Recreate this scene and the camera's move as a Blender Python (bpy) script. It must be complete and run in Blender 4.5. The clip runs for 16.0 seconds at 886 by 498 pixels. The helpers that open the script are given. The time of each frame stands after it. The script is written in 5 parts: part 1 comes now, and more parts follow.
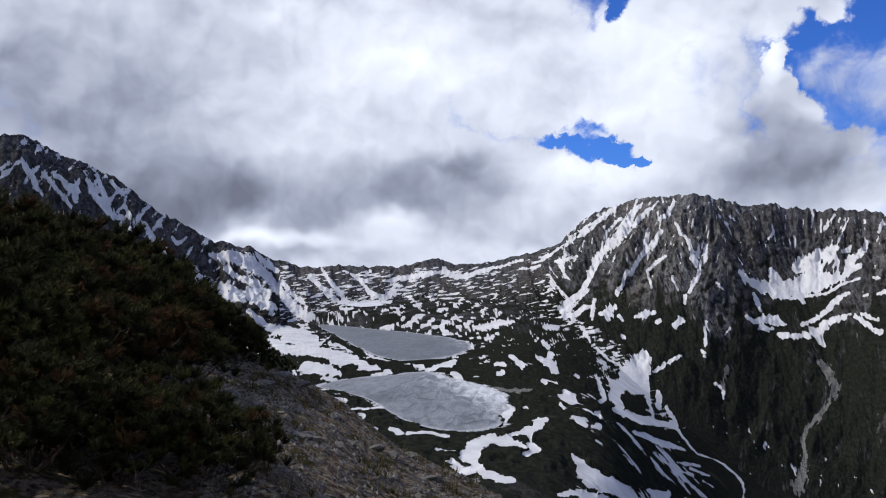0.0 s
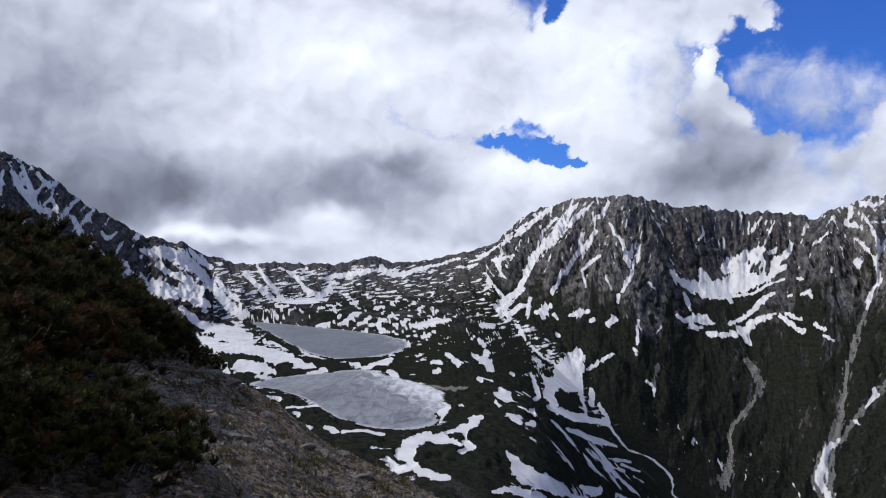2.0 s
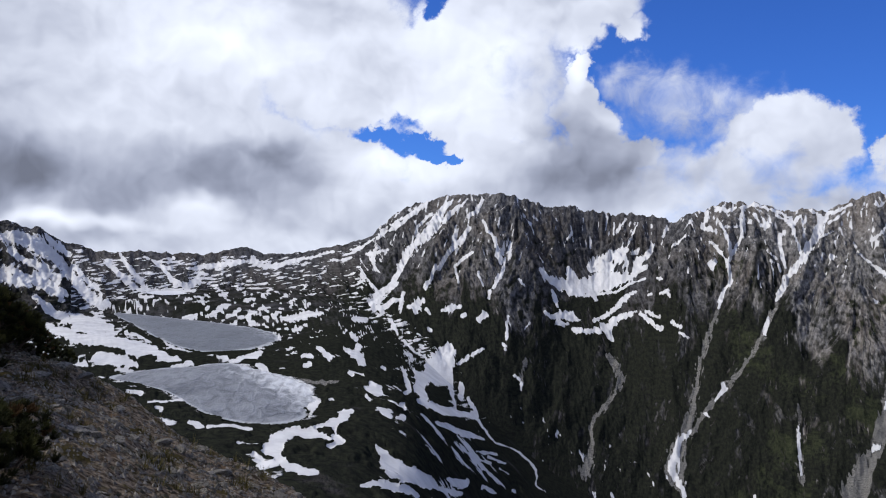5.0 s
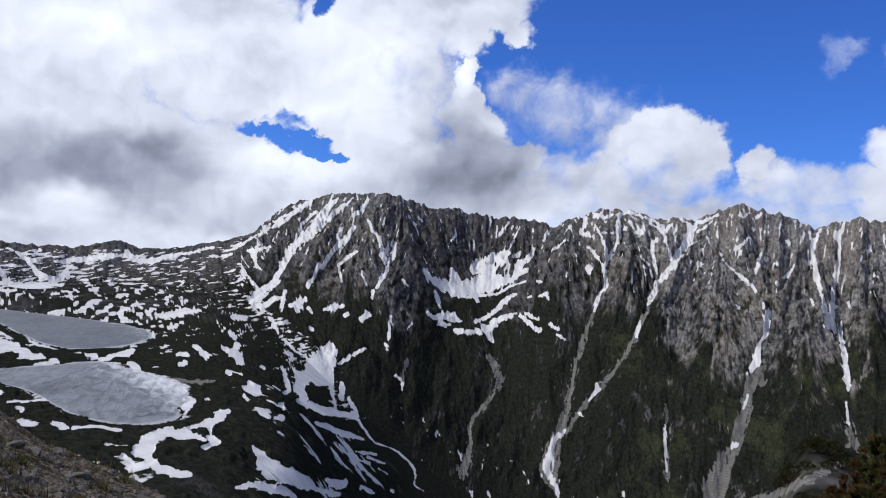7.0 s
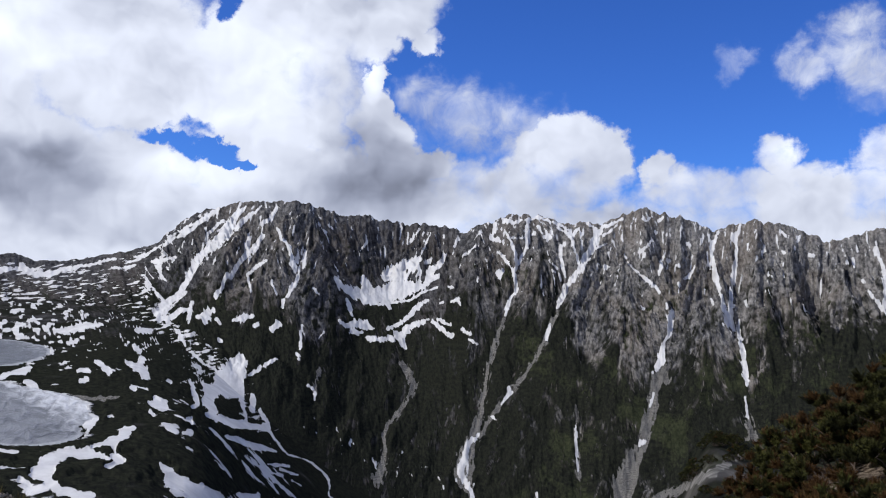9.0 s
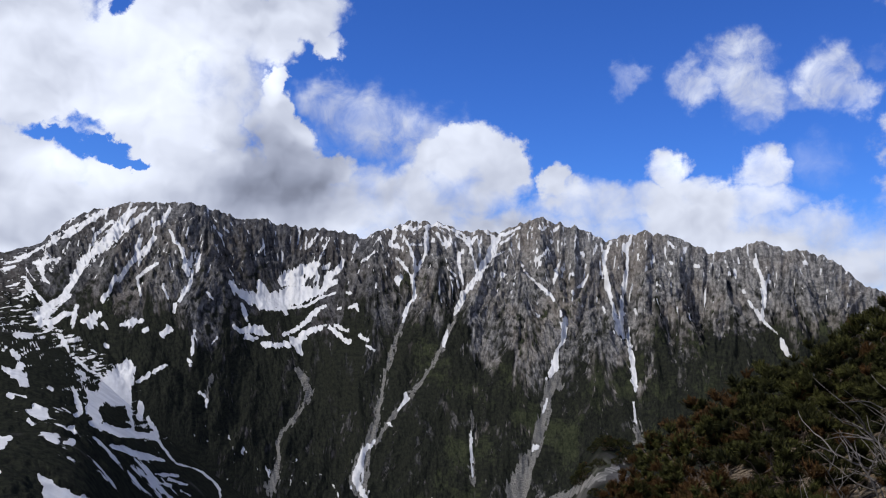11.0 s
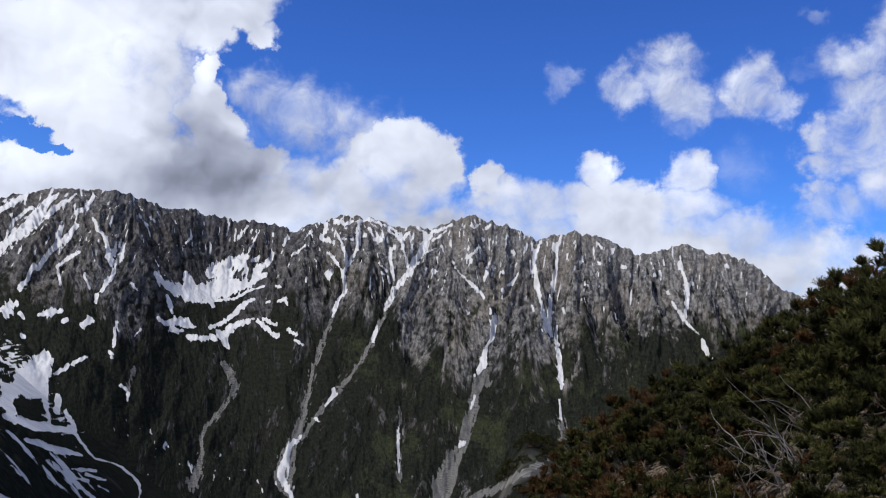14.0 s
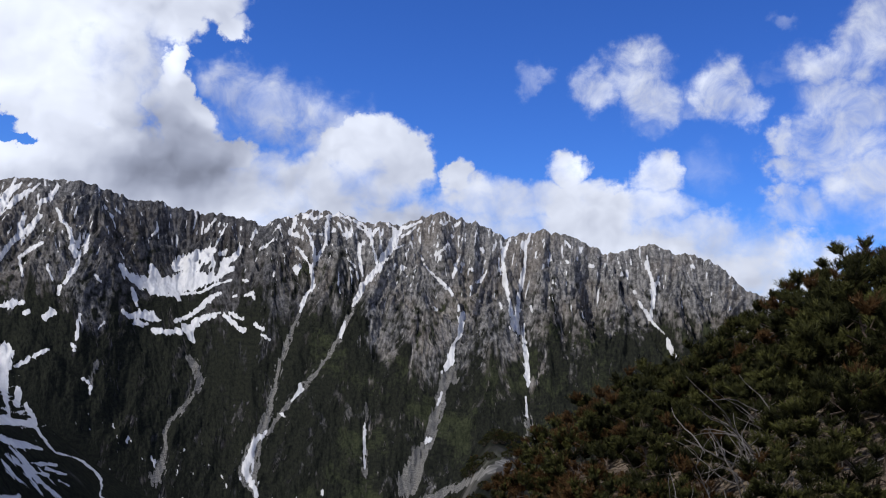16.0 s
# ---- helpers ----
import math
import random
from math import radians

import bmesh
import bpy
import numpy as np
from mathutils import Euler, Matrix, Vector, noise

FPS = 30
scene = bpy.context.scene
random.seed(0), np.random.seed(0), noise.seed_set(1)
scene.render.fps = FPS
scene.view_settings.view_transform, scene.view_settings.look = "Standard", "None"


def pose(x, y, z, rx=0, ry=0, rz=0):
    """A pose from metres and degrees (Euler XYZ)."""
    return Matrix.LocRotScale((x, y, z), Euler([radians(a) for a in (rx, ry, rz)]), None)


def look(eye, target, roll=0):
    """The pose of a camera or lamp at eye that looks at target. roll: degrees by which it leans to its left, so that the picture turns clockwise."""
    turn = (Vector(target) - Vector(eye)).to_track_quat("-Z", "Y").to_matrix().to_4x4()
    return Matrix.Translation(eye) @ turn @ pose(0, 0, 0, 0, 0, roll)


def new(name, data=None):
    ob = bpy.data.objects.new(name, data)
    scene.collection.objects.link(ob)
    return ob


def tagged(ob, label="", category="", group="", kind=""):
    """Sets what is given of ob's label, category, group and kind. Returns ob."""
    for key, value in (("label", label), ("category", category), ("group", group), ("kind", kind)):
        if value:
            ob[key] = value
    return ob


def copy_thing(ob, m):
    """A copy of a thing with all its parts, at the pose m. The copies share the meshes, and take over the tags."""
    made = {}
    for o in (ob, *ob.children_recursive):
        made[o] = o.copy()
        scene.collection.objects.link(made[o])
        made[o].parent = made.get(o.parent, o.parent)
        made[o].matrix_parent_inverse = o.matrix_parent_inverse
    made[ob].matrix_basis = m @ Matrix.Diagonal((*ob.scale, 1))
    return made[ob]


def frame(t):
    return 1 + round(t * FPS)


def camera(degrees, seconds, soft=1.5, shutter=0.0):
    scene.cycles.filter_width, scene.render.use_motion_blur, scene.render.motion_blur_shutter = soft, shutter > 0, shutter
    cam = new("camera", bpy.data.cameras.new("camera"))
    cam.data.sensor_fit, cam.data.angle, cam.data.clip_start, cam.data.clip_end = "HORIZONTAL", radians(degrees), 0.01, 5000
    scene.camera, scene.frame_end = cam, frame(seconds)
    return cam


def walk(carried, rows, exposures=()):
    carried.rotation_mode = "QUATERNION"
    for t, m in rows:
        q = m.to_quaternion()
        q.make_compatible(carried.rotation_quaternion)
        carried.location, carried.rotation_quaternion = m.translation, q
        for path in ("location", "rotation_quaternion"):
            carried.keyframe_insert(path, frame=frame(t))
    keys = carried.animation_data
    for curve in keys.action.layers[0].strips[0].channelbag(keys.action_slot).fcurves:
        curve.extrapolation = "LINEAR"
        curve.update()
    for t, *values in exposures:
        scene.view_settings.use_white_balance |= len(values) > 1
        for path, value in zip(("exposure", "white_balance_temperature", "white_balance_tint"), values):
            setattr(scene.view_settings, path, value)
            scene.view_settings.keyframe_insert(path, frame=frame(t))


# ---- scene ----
cam = camera(55.0, 16.0, soft=1.1)
EYE_Z = 100.0
# seconds, turn to the left, tilt up and lean of the camera, in degrees
TURNS = [
    (0.0, 0.10, 1.92, -0.22),
    (0.5, -0.78, 1.85, -0.42),
    (1.0, -1.94, 1.69, -0.20),
    (1.5, -3.09, 1.74, 0.21),
    (2.0, -4.11, 1.79, 0.20),
    (2.5, -5.08, 1.76, 0.22),
    (3.0, -6.19, 1.28, 0.39),
    (3.5, -7.21, 1.40, 0.50),
    (4.0, -9.01, 1.35, 0.98),
    (6.5, -18.17, 1.79, 2.02),
    (7.0, -20.32, 1.78, 2.57),
    (7.5, -21.75, 2.22, 2.34),
    (8.0, -23.52, 2.43, 2.18),
    (8.5, -24.92, 2.57, 1.36),
    (9.0, -26.27, 2.44, 1.43),
    (9.5, -28.48, 2.58, 1.67),
    (12.0, -34.83, 3.03, 2.59),
    (12.5, -35.67, 2.95, 2.92),
    (13.0, -36.36, 3.05, 2.71),
    (13.5, -37.07, 3.07, 2.74),
    (14.0, -37.65, 3.01, 3.16),
    (14.5, -38.23, 2.99, 3.36),
    (15.0, -38.61, 3.06, 3.57),
    (15.5, -39.16, 2.95, 3.79),
    (16.0, -39.74, 2.91, 3.92),
]


def held(turn, tilt, lean):
    """The pose at arm's length from the body, which turns on its heels."""
    a, p = radians(turn), radians(tilt)
    eye = Vector((-0.55 * math.sin(a), 0.55 * math.cos(a) - 0.55, EYE_Z))
    way = Vector((-math.sin(a) * math.cos(p), math.cos(a) * math.cos(p), math.sin(p)))
    return look(eye, eye + way, lean)


walk(cam, [(t, held(*row)) for t, *row in TURNS])

# ---- sky, clouds and sun ----
SUN_TURN, SUN_HEIGHT = -74.0, 46.0
world = bpy.data.worlds.new("sky")
scene.world = world
world.use_nodes = True
WT = world.node_tree
WT.nodes.clear()


def nd(tree, kind, **sets):
    n = tree.nodes.new(kind)
    for key, value in sets.items():
        if key == "op":
            n.operation = value
        elif key == "blend":
            n.blend_type = value
        elif key == "dtype":
            n.data_type = value
        elif key == "dims":
            n.noise_dimensions = value
        elif key == "feature":
            n.feature = value
    return n


def wire(tree, socket, value):
    """Links a socket to a value, or sets it."""
    if isinstance(value, bpy.types.NodeSocket):
        tree.links.new(value, socket)
    else:
        socket.default_value = value


def mth(tree, op, a, b=0.0, c=0.0, clamp=False):
    n = nd(tree, "ShaderNodeMath", op=op)
    n.use_clamp = clamp
    for k, v in enumerate((a, b, c)):
        wire(tree, n.inputs[k], v)
    return n.outputs[0]


def vec(tree, op, a, b=(0, 0, 0)):
    n = nd(tree, "ShaderNodeVectorMath", op=op)
    wire(tree, n.inputs[0], a)
    wire(tree, n.inputs[1], b)
    return n.outputs["Value"] if op in ("LENGTH", "DISTANCE", "DOT_PRODUCT") else n.outputs[0]


def noise_tex(tree, where, scale, detail=6.0, rough=0.55, warp=0.0, lac=2.0):
    n = nd(tree, "ShaderNodeTexNoise")
    wire(tree, n.inputs["Vector"], where)
    n.inputs["Scale"].default_value = scale
    n.inputs["Detail"].default_value = detail
    n.inputs["Roughness"].default_value = rough
    n.inputs["Distortion"].default_value = warp
    n.inputs["Lacunarity"].default_value = lac
    return n.outputs["Fac"]


def remap(tree, value, a, b, c=0.0, d=1.0, smooth=True):
    n = nd(tree, "ShaderNodeMapRange")
    n.interpolation_type = "SMOOTHSTEP" if smooth else "LINEAR"
    for k, v in enumerate((value, a, b, c, d)):
        wire(tree, n.inputs[k], v)
    return n.outputs[0]


def mixc(tree, fac, a, b, blend="MIX"):
    n = nd(tree, "ShaderNodeMix", dtype="RGBA")
    n.blend_type = blend
    wire(tree, n.inputs[0], fac)
    wire(tree, n.inputs[6], a)
    wire(tree, n.inputs[7], b)
    return n.outputs[2]


# clouds: bearing, height above the horizon, half width, half height (degrees), thickness
CLOUDS_OVERCAST = [
    (-21.0, 14.8, 14.8, 8.3, 1.7), (-8.0, 13.6, 12.5, 8.9, 1.7), (3.4, 15.9, 6.8, 7.6, 1.7), (-1.2, 5.9, 15.8, 4.9, 1.7), (-15.9, 3.9, 15.4, 3.2, 1.7), (8.6, 3.2, 10.9, 4.3, 1.7),
    (4.5, 11.5, 5.3, 2.6, 1.7), (7.9, 13.3, 1.9, 2.9, 1.7),
    (-45, 12, 26, 18, 1.7), (-10, 2, 40, 5.5, 1.7), (-12, 8, 12, 4, 1.7), (-60, 12, 24, 16, 1.7),
    (10.6, 13.2, 2.6, 3.2, 1.4), (13, 17, 3, 3, 1.3)]
CLOUDS_TOWER = [
    (15.6, 16.2, 5.7, 4.5, 1.45), (14.6, 11.4, 4.5, 4.0, 1.45), (17.6, 12.4, 3.4, 5.4, 1.45), (19.3, 16.8, 4.2, 2.5, 1.45), (23.1, 18.2, 3.1, 2.2, 1.45), (24.9, 16.1, 1.3, 1.0, 1.0),
    (21.3, 13.3, 0.9, 1.5, 1.45), (21.2, 10.9, 1.7, 2.8, 1.45), (22.6, 8.7, 2.4, 2.1, 1.45), (25.1, 7.8, 2.4, 1.4, 1.45), (17.9, 6.4, 7.6, 3.4, 1.45), (24.0, 5.1, 6.8, 3.0, 1.45),
    (27.9, 7.5, 2.3, 1.1, 1.0)]
CLOUDS_BANK = [
    (29.7, 6.1, 6.7, 2.8, 1.2), (34.9, 7.7, 4.0, 3.3, 1.2), (37.0, 8.4, 1.9, 2.4, 1.2), (33.0, 9.1, 2.9, 2.0, 1.1), (40.3, 7.6, 1.2, 1.4, 1.2), (42.7, 6.3, 4.0, 1.9, 1.2),
    (47.9, 8.7, 1.6, 1.4, 1.2), (43.2, 6.4, 4.5, 1.6, 1.2), (48.1, 6.7, 4.8, 1.6, 1.2), (53.7, 8.6, 1.9, 1.7, 1.2), (52.9, 6.5, 3.9, 1.5, 1.2), (56.9, 5.2, 3.1, 1.4, 1.1),
    (34.5, 9.8, 3.4, 1.9, 1.2),
    (40, 2.5, 34, 4.2, 1.2), (50, 4.2, 16, 2.6, 1.1), (74, 4, 8, 4, 1.1), (66, 0, 8, 3.5, 1.0)]
CLOUDS_THIN = [
    (24.9, 12.5, 2.3, 1.6, 0.75), (27.6, 11.6, 3.8, 1.8, 0.75), (30.9, 10.4, 4.1, 2.2, 0.85), (25.8, 10.1, 2.7, 1.9, 0.5), (45.1, 14.5, 1.3, 0.9, 0.5), (49.3, 14.2, 1.7, 1.7, 0.8),
    (52.0, 15.3, 2.3, 1.8, 0.95), (53.2, 13.5, 2.1, 1.7, 0.9), (52.6, 11.8, 1.4, 1.1, 0.5), (57.3, 14.0, 2.1, 1.9, 0.95), (58.8, 13.0, 1.4, 1.3, 0.9), (55.4, 13.1, 1.4, 0.9, 0.45),
    (61.0, 18.1, 1.2, 0.6, 0.4), (63.9, 15.4, 3.1, 1.5, 0.9), (65.9, 17.1, 2.1, 2.6, 0.95), (64.8, 12.9, 3.1, 2.0, 0.9), (61.1, 10.7, 1.3, 1.2, 0.95), (61.6, 8.9, 1.2, 1.1, 0.9),
    (63.8, 10.3, 2.7, 2.4, 0.9), (66.1, 8.8, 2.7, 3.0, 0.95), (61.2, 7.4, 1.1, 0.8, 0.8), (62.5, 6.5, 2.5, 1.3, 0.7), (57.0, 9.1, 2.1, 1.8, 0.35), (59.3, 4.1, 3.0, 1.8, 0.6),
    (60.5, 15.0, 1.3, 0.7, 0.35),
    (76, 12, 10, 8, 0.9)]
# broken cloud over the rest of the sky
CLOUDS_BEHIND = [(115, 22, 34, 24, 1.1), (170, 30, 40, 30, 1.1), (-170, 28, 40, 28, 1.1), (-105, 24, 34, 26, 1.1), (-40, 42, 40, 18, 1.1), (0, 75, 160, 20, 0.9)]
CLOUD_GAPS = [(10.1, 8.4, 2.1, 0.6, 1.15), (8.0, 8.9, 1.8, 0.5, 1.1), (12.4, 7.7, 1.7, 0.4, 1.3), (11.5, 17.6, 0.7, 1.1, 1.2)]
CLOUD_GREY = [
    (-22.6, 11, 12, 9, 0.5), (-14.9, 5.3, 12, 2.8, 0.6), (-1.2, 5.7, 8.0, 2.8, 0.55), (2.2, 7.4, 3.1, 1.7, 0.35), (-10.6, 1.7, 11.2, 1.0, 0.2), (4.5, 2.9, 5.3, 1.1, 0.3),
    (22.6, 6.6, 5.0, 4.6, 0.55), (19.7, 9.5, 2.7, 4.1, 0.22), (17.9, 5.6, 5.3, 1.7, 0.35), (31.6, 6.3, 8.7, 2.2, 0.22), (38.9, 5.5, 10.0, 1.6, 0.2), (27.6, 10.9, 4.5, 2.2, 0.25),
    (-60, 10, 25, 12, 0.5)]
CLOUD_BRIGHT = [
    (-1.6, 14.1, 6.5, 3.6, 0.32), (-11.7, 2.7, 5.5, 0.7, 0.5), (-3.5, 3.8, 2.3, 0.8, 0.35), (8.6, 6.8, 5.6, 1.3, 0.35), (14.5, 14.0, 5.3, 5.3, 0.4), (21.3, 13.3, 1.0, 1.8, 0.5),
    (23.8, 10.0, 1.5, 1.1, 0.25), (-8.0, 16.4, 7.6, 4.1, 0.12), (47.9, 9.3, 1.5, 1.1, 0.3), (53.4, 9.3, 1.4, 1.1, 0.3)]

coord = nd(WT, "ShaderNodeTexCoord").outputs["Generated"]
split = nd(WT, "ShaderNodeSeparateXYZ")
WT.links.new(coord, split.inputs[0])
bearing = mth(WT, "DEGREES", mth(WT, "ARCTAN2", split.outputs[0], split.outputs[1]))
height = mth(WT, "DEGREES", mth(WT, "ARCSINE", split.outputs[2]))
joined = nd(WT, "ShaderNodeCombineXYZ")
WT.links.new(bearing, joined.inputs[0])
WT.links.new(height, joined.inputs[1])
flat = joined.outputs[0]


def puffs(tree, where, rows, start=0.0):
    """The thickest of some soft round clouds at a place of the sky."""
    total = start
    for b, h, wide, tall, thick in rows:
        away = vec(tree, "MULTIPLY", vec(tree, "SUBTRACT", where, (b, h, 0)), (1 / wide, 1 / tall, 0))
        far = vec(tree, "LENGTH", away)
        one = remap(tree, far, 0.45, 1.4, thick, 0.0)
        total = mth(tree, "MAXIMUM", total, one)
    return total


def summed(tree, where, rows):
    total = 0.0
    for b, h, wide, tall, thick in rows:
        away = vec(tree, "MULTIPLY", vec(tree, "SUBTRACT", where, (b, h, 0)), (1 / wide, 1 / tall, 0))
        total = mth(tree, "ADD", total, remap(tree, vec(tree, "LENGTH", away), 0.0, 1.3, thick, 0.0))
    return total


def stirred(tree, where, scale, amount, detail=5.0):
    """A place of the sky, moved about as turbulent air does."""
    n = nd(tree, "ShaderNodeTexNoise")
    tree.links.new(where, n.inputs["Vector"])
    n.inputs["Scale"].default_value, n.inputs["Detail"].default_value, n.inputs["Roughness"].default_value = scale, detail, 0.6
    away = vec(tree, "MULTIPLY", vec(tree, "SUBTRACT", n.outputs["Color"], (0.5, 0.5, 0.5)), (amount, amount, 0))
    return vec(tree, "ADD", where, away)


def body(tree, where):
    rows = CLOUDS_OVERCAST + CLOUDS_TOWER + CLOUDS_BANK + CLOUDS_BEHIND
    return mth(tree, "SUBTRACT", puffs(tree, where, rows), puffs(tree, where, CLOUD_GAPS))


drift = stirred(WT, flat, 0.6, 2.6, 7.0)
swirl = stirred(WT, flat, 0.16, 4.5, 3.0)
lump = mth(WT, "SUBTRACT", noise_tex(WT, flat, 0.5, 8.0, 0.6, 0.3), 0.5)
here = body(WT, drift)
# sharp heads where the cumulus climbs, softer where the sheet breaks up
soft_edge = remap(WT, noise_tex(WT, flat, 0.12, 2.0, 0.5), 0.4, 0.62, 0.8, 1.6)
cover = remap(WT, mth(WT, "MULTIPLY_ADD", lump, 1.2, here), 0.34, soft_edge)
# torn, half-transparent cloud
wisp = mth(WT, "MULTIPLY", puffs(WT, stirred(WT, flat, 0.4, 4.2, 8.0), CLOUDS_THIN), mth(WT, "MULTIPLY_ADD", mth(WT, "SUBTRACT", noise_tex(WT, flat, 0.42, 8.0, 0.62, 0.5), 0.5), 3.0, 1.1))
veil = remap(WT, wisp, 0.06, 1.6, 0.0, 0.93)
cover = mth(WT, "MAXIMUM", cover, veil)
relief = mth(WT, "SUBTRACT", noise_tex(WT, swirl, 0.3, 3.0, 0.45), noise_tex(WT, vec(WT, "ADD", swirl, (-0.5, 1.0, 0)), 0.3, 3.0, 0.45))
grey = mth(WT, "SUBTRACT", summed(WT, swirl, CLOUD_GREY), summed(WT, swirl, CLOUD_BRIGHT))
grey = mth(WT, "ADD", grey, mth(WT, "MULTIPLY", mth(WT, "SUBTRACT", noise_tex(WT, vec(WT, "MULTIPLY", flat, (1, 1.8, 1)), 0.09, 4.0, 0.5, 0.5), 0.5), 0.75))
shine = mth(WT, "MULTIPLY_ADD", relief, 0.5, mth(WT, "MULTIPLY_ADD", grey, -0.64, 0.78))
shine = mth(WT, "MINIMUM", mth(WT, "MAXIMUM", shine, 0.24), 1.1)
sky = nd(WT, "ShaderNodeTexSky")
sky.sky_type = "NISHITA"
sky.sun_disc = False
sky.sun_elevation, sky.sun_rotation = radians(SUN_HEIGHT), radians(SUN_TURN)
sky.altitude, sky.air_density, sky.dust_density, sky.ozone_density = 1700, 1.0, 0.3, 2.5
deep = mixc(WT, 1.0, sky.outputs[0], (0.30, 0.62, 1.36, 1), "MULTIPLY")
SKY_STRENGTH = 0.1
cool = nd(WT, "ShaderNodeMix", dtype="RGBA")
WT.links.new(remap(WT, shine, 0.3, 0.9), cool.inputs[0])
cool.inputs[6].default_value, cool.inputs[7].default_value = (0.71, 0.79, 1.06, 1), (0.90, 0.96, 1.12, 1)
cloud_light = vec(WT, "MULTIPLY", cool.outputs[2], (10.2, 10.2, 10.2))
shine3 = nd(WT, "ShaderNodeCombineXYZ")
for k in range(3):
    WT.links.new(shine, shine3.inputs[k])
cloud_light = vec(WT, "MULTIPLY", cloud_light, shine3.outputs[0])
back = nd(WT, "ShaderNodeBackground")
WT.links.new(mixc(WT, cover, deep, cloud_light), back.inputs[0])
back.inputs[1].default_value = SKY_STRENGTH
WT.links.new(back.outputs[0], nd(WT, "ShaderNodeOutputWorld").inputs[0])

sun = new("sun", bpy.data.lights.new("sun", "SUN"))
sun.data.energy, sun.data.angle, sun.data.color = 3.2, radians(0.6), (1.0, 0.96, 0.9)
sa, sh = radians(SUN_TURN), radians(SUN_HEIGHT)
sun.matrix_world = look((0, 0, 400), Vector((0, 0, 400)) - Vector((math.sin(sa) * math.cos(sh), math.cos(sa) * math.cos(sh), math.sin(sh))))

# ---- materials ----
def material(name):
    m = bpy.data.materials.new(name)
    m.use_nodes = True
    t = m.node_tree
    t.nodes.clear()
    out = nd(t, "ShaderNodeOutputMaterial")
    b = nd(t, "ShaderNodeBsdfPrincipled")
    t.links.new(b.outputs[0], out.inputs[0])
    b.inputs["Specular IOR Level"].default_value = 0.25
    return m, t, b


def attr(tree, name):
    n = nd(tree, "ShaderNodeAttribute")
    n.attribute_name = name
    return n.outputs["Fac"]


def bump(tree, bsdf, height, strength, distance):
    n = nd(tree, "ShaderNodeBump")
    n.inputs["Strength"].default_value = strength
    n.inputs["Distance"].default_value = distance
    tree.links.new(height, n.inputs["Height"])
    tree.links.new(n.outputs[0], bsdf.inputs["Normal"])


def terrain_material():
    m, t, b = material("mountain_ground")
    at = nd(t, "ShaderNodeTexCoord").outputs["Object"]
    # the lie of the land: across and up a wall, or the plan of the valley
    lie_node = nd(t, "ShaderNodeAttribute")
    lie_node.attribute_name = "lie"
    lie = lie_node.outputs["Vector"]
    bend = nd(t, "ShaderNodeTexNoise")
    t.links.new(lie, bend.inputs["Vector"])
    bend.inputs["Scale"].default_value, bend.inputs["Detail"].default_value = 0.012, 2.0
    bent = vec(t, "ADD", lie, vec(t, "MULTIPLY", vec(t, "SUBTRACT", bend.outputs["Color"], (0.5, 0.5, 0.5)), (36, 20, 0)))
    tallways = vec(t, "MULTIPLY", bent, (1, 0.72, 1))
    fine = noise_tex(t, tallways, 0.2, 4, 0.7)
    tiny = noise_tex(t, tallways, 0.6, 3, 0.6)
    mid = noise_tex(t, tallways, 0.05, 5, 0.65)
    large = noise_tex(t, lie, 0.008, 4, 0.55)
    ribbed = noise_tex(t, tallways, 0.09, 5, 0.65)
    streak = attr(t, "streak")
    facet = mth(t, "MULTIPLY_ADD", streak, 0.07, mth(t, "MULTIPLY_ADD", fine, 0.55, mth(t, "MULTIPLY", mid, 0.45)))
    rock = mixc(t, remap(t, facet, 0.32, 0.72), (0.055, 0.055, 0.058, 1), (0.31, 0.3, 0.288, 1))
    rock = mixc(t, remap(t, large, 0.42, 0.62), rock, mixc(t, 0.3, rock, (0.2, 0.16, 0.12, 1)))
    rock = mixc(t, remap(t, tiny, 0.45, 0.75, 0.0, 0.5), rock, mixc(t, 1.0, rock, (1.5, 1.48, 1.44, 1), "MULTIPLY"))
    # cloud shade painted into the rock: darkened in the west, full colour in the east
    rock = mixc(t, attr(t, "sunlit"), mixc(t, 1.0, rock, (0.42, 0.43, 0.465, 1), "MULTIPLY"), rock)
    pine = mixc(t, remap(t, fine, 0.35, 0.65), (0.010, 0.011, 0.010, 1), (0.022, 0.024, 0.017, 1))
    grass = mixc(t, remap(t, fine, 0.35, 0.65), (0.022, 0.026, 0.015, 1), (0.04, 0.045, 0.025, 1))
    green = mixc(t, remap(t, mth(t, "MULTIPLY_ADD", attr(t, "sunlit"), 0.19, mth(t, "MULTIPLY_ADD", mid, 0.5, large)), 0.95, 1.12), pine, grass)
    rough_edge = mth(t, "MULTIPLY_ADD", streak, 0.14, mth(t, "ADD", mth(t, "MULTIPLY", mth(t, "SUBTRACT", ribbed, 0.5), 0.8), mth(t, "MULTIPLY", mth(t, "SUBTRACT", fine, 0.5), 0.8)))
    veg = remap(t, mth(t, "MULTIPLY_ADD", rough_edge, 0.7, attr(t, "veg")), 0.22, 0.66)
    base = mixc(t, veg, rock, green)
    debris = mixc(t, remap(t, tiny, 0.3, 0.7), (0.065, 0.064, 0.06, 1), (0.215, 0.208, 0.195, 1))
    sc = remap(t, mth(t, "MULTIPLY_ADD", rough_edge, 0.8, attr(t, "scree")), 0.42, 0.7)
    small = noise_tex(t, at, 16.0, 5, 0.7)
    clod = noise_tex(t, at, 2.6, 5, 0.6, 0.3)
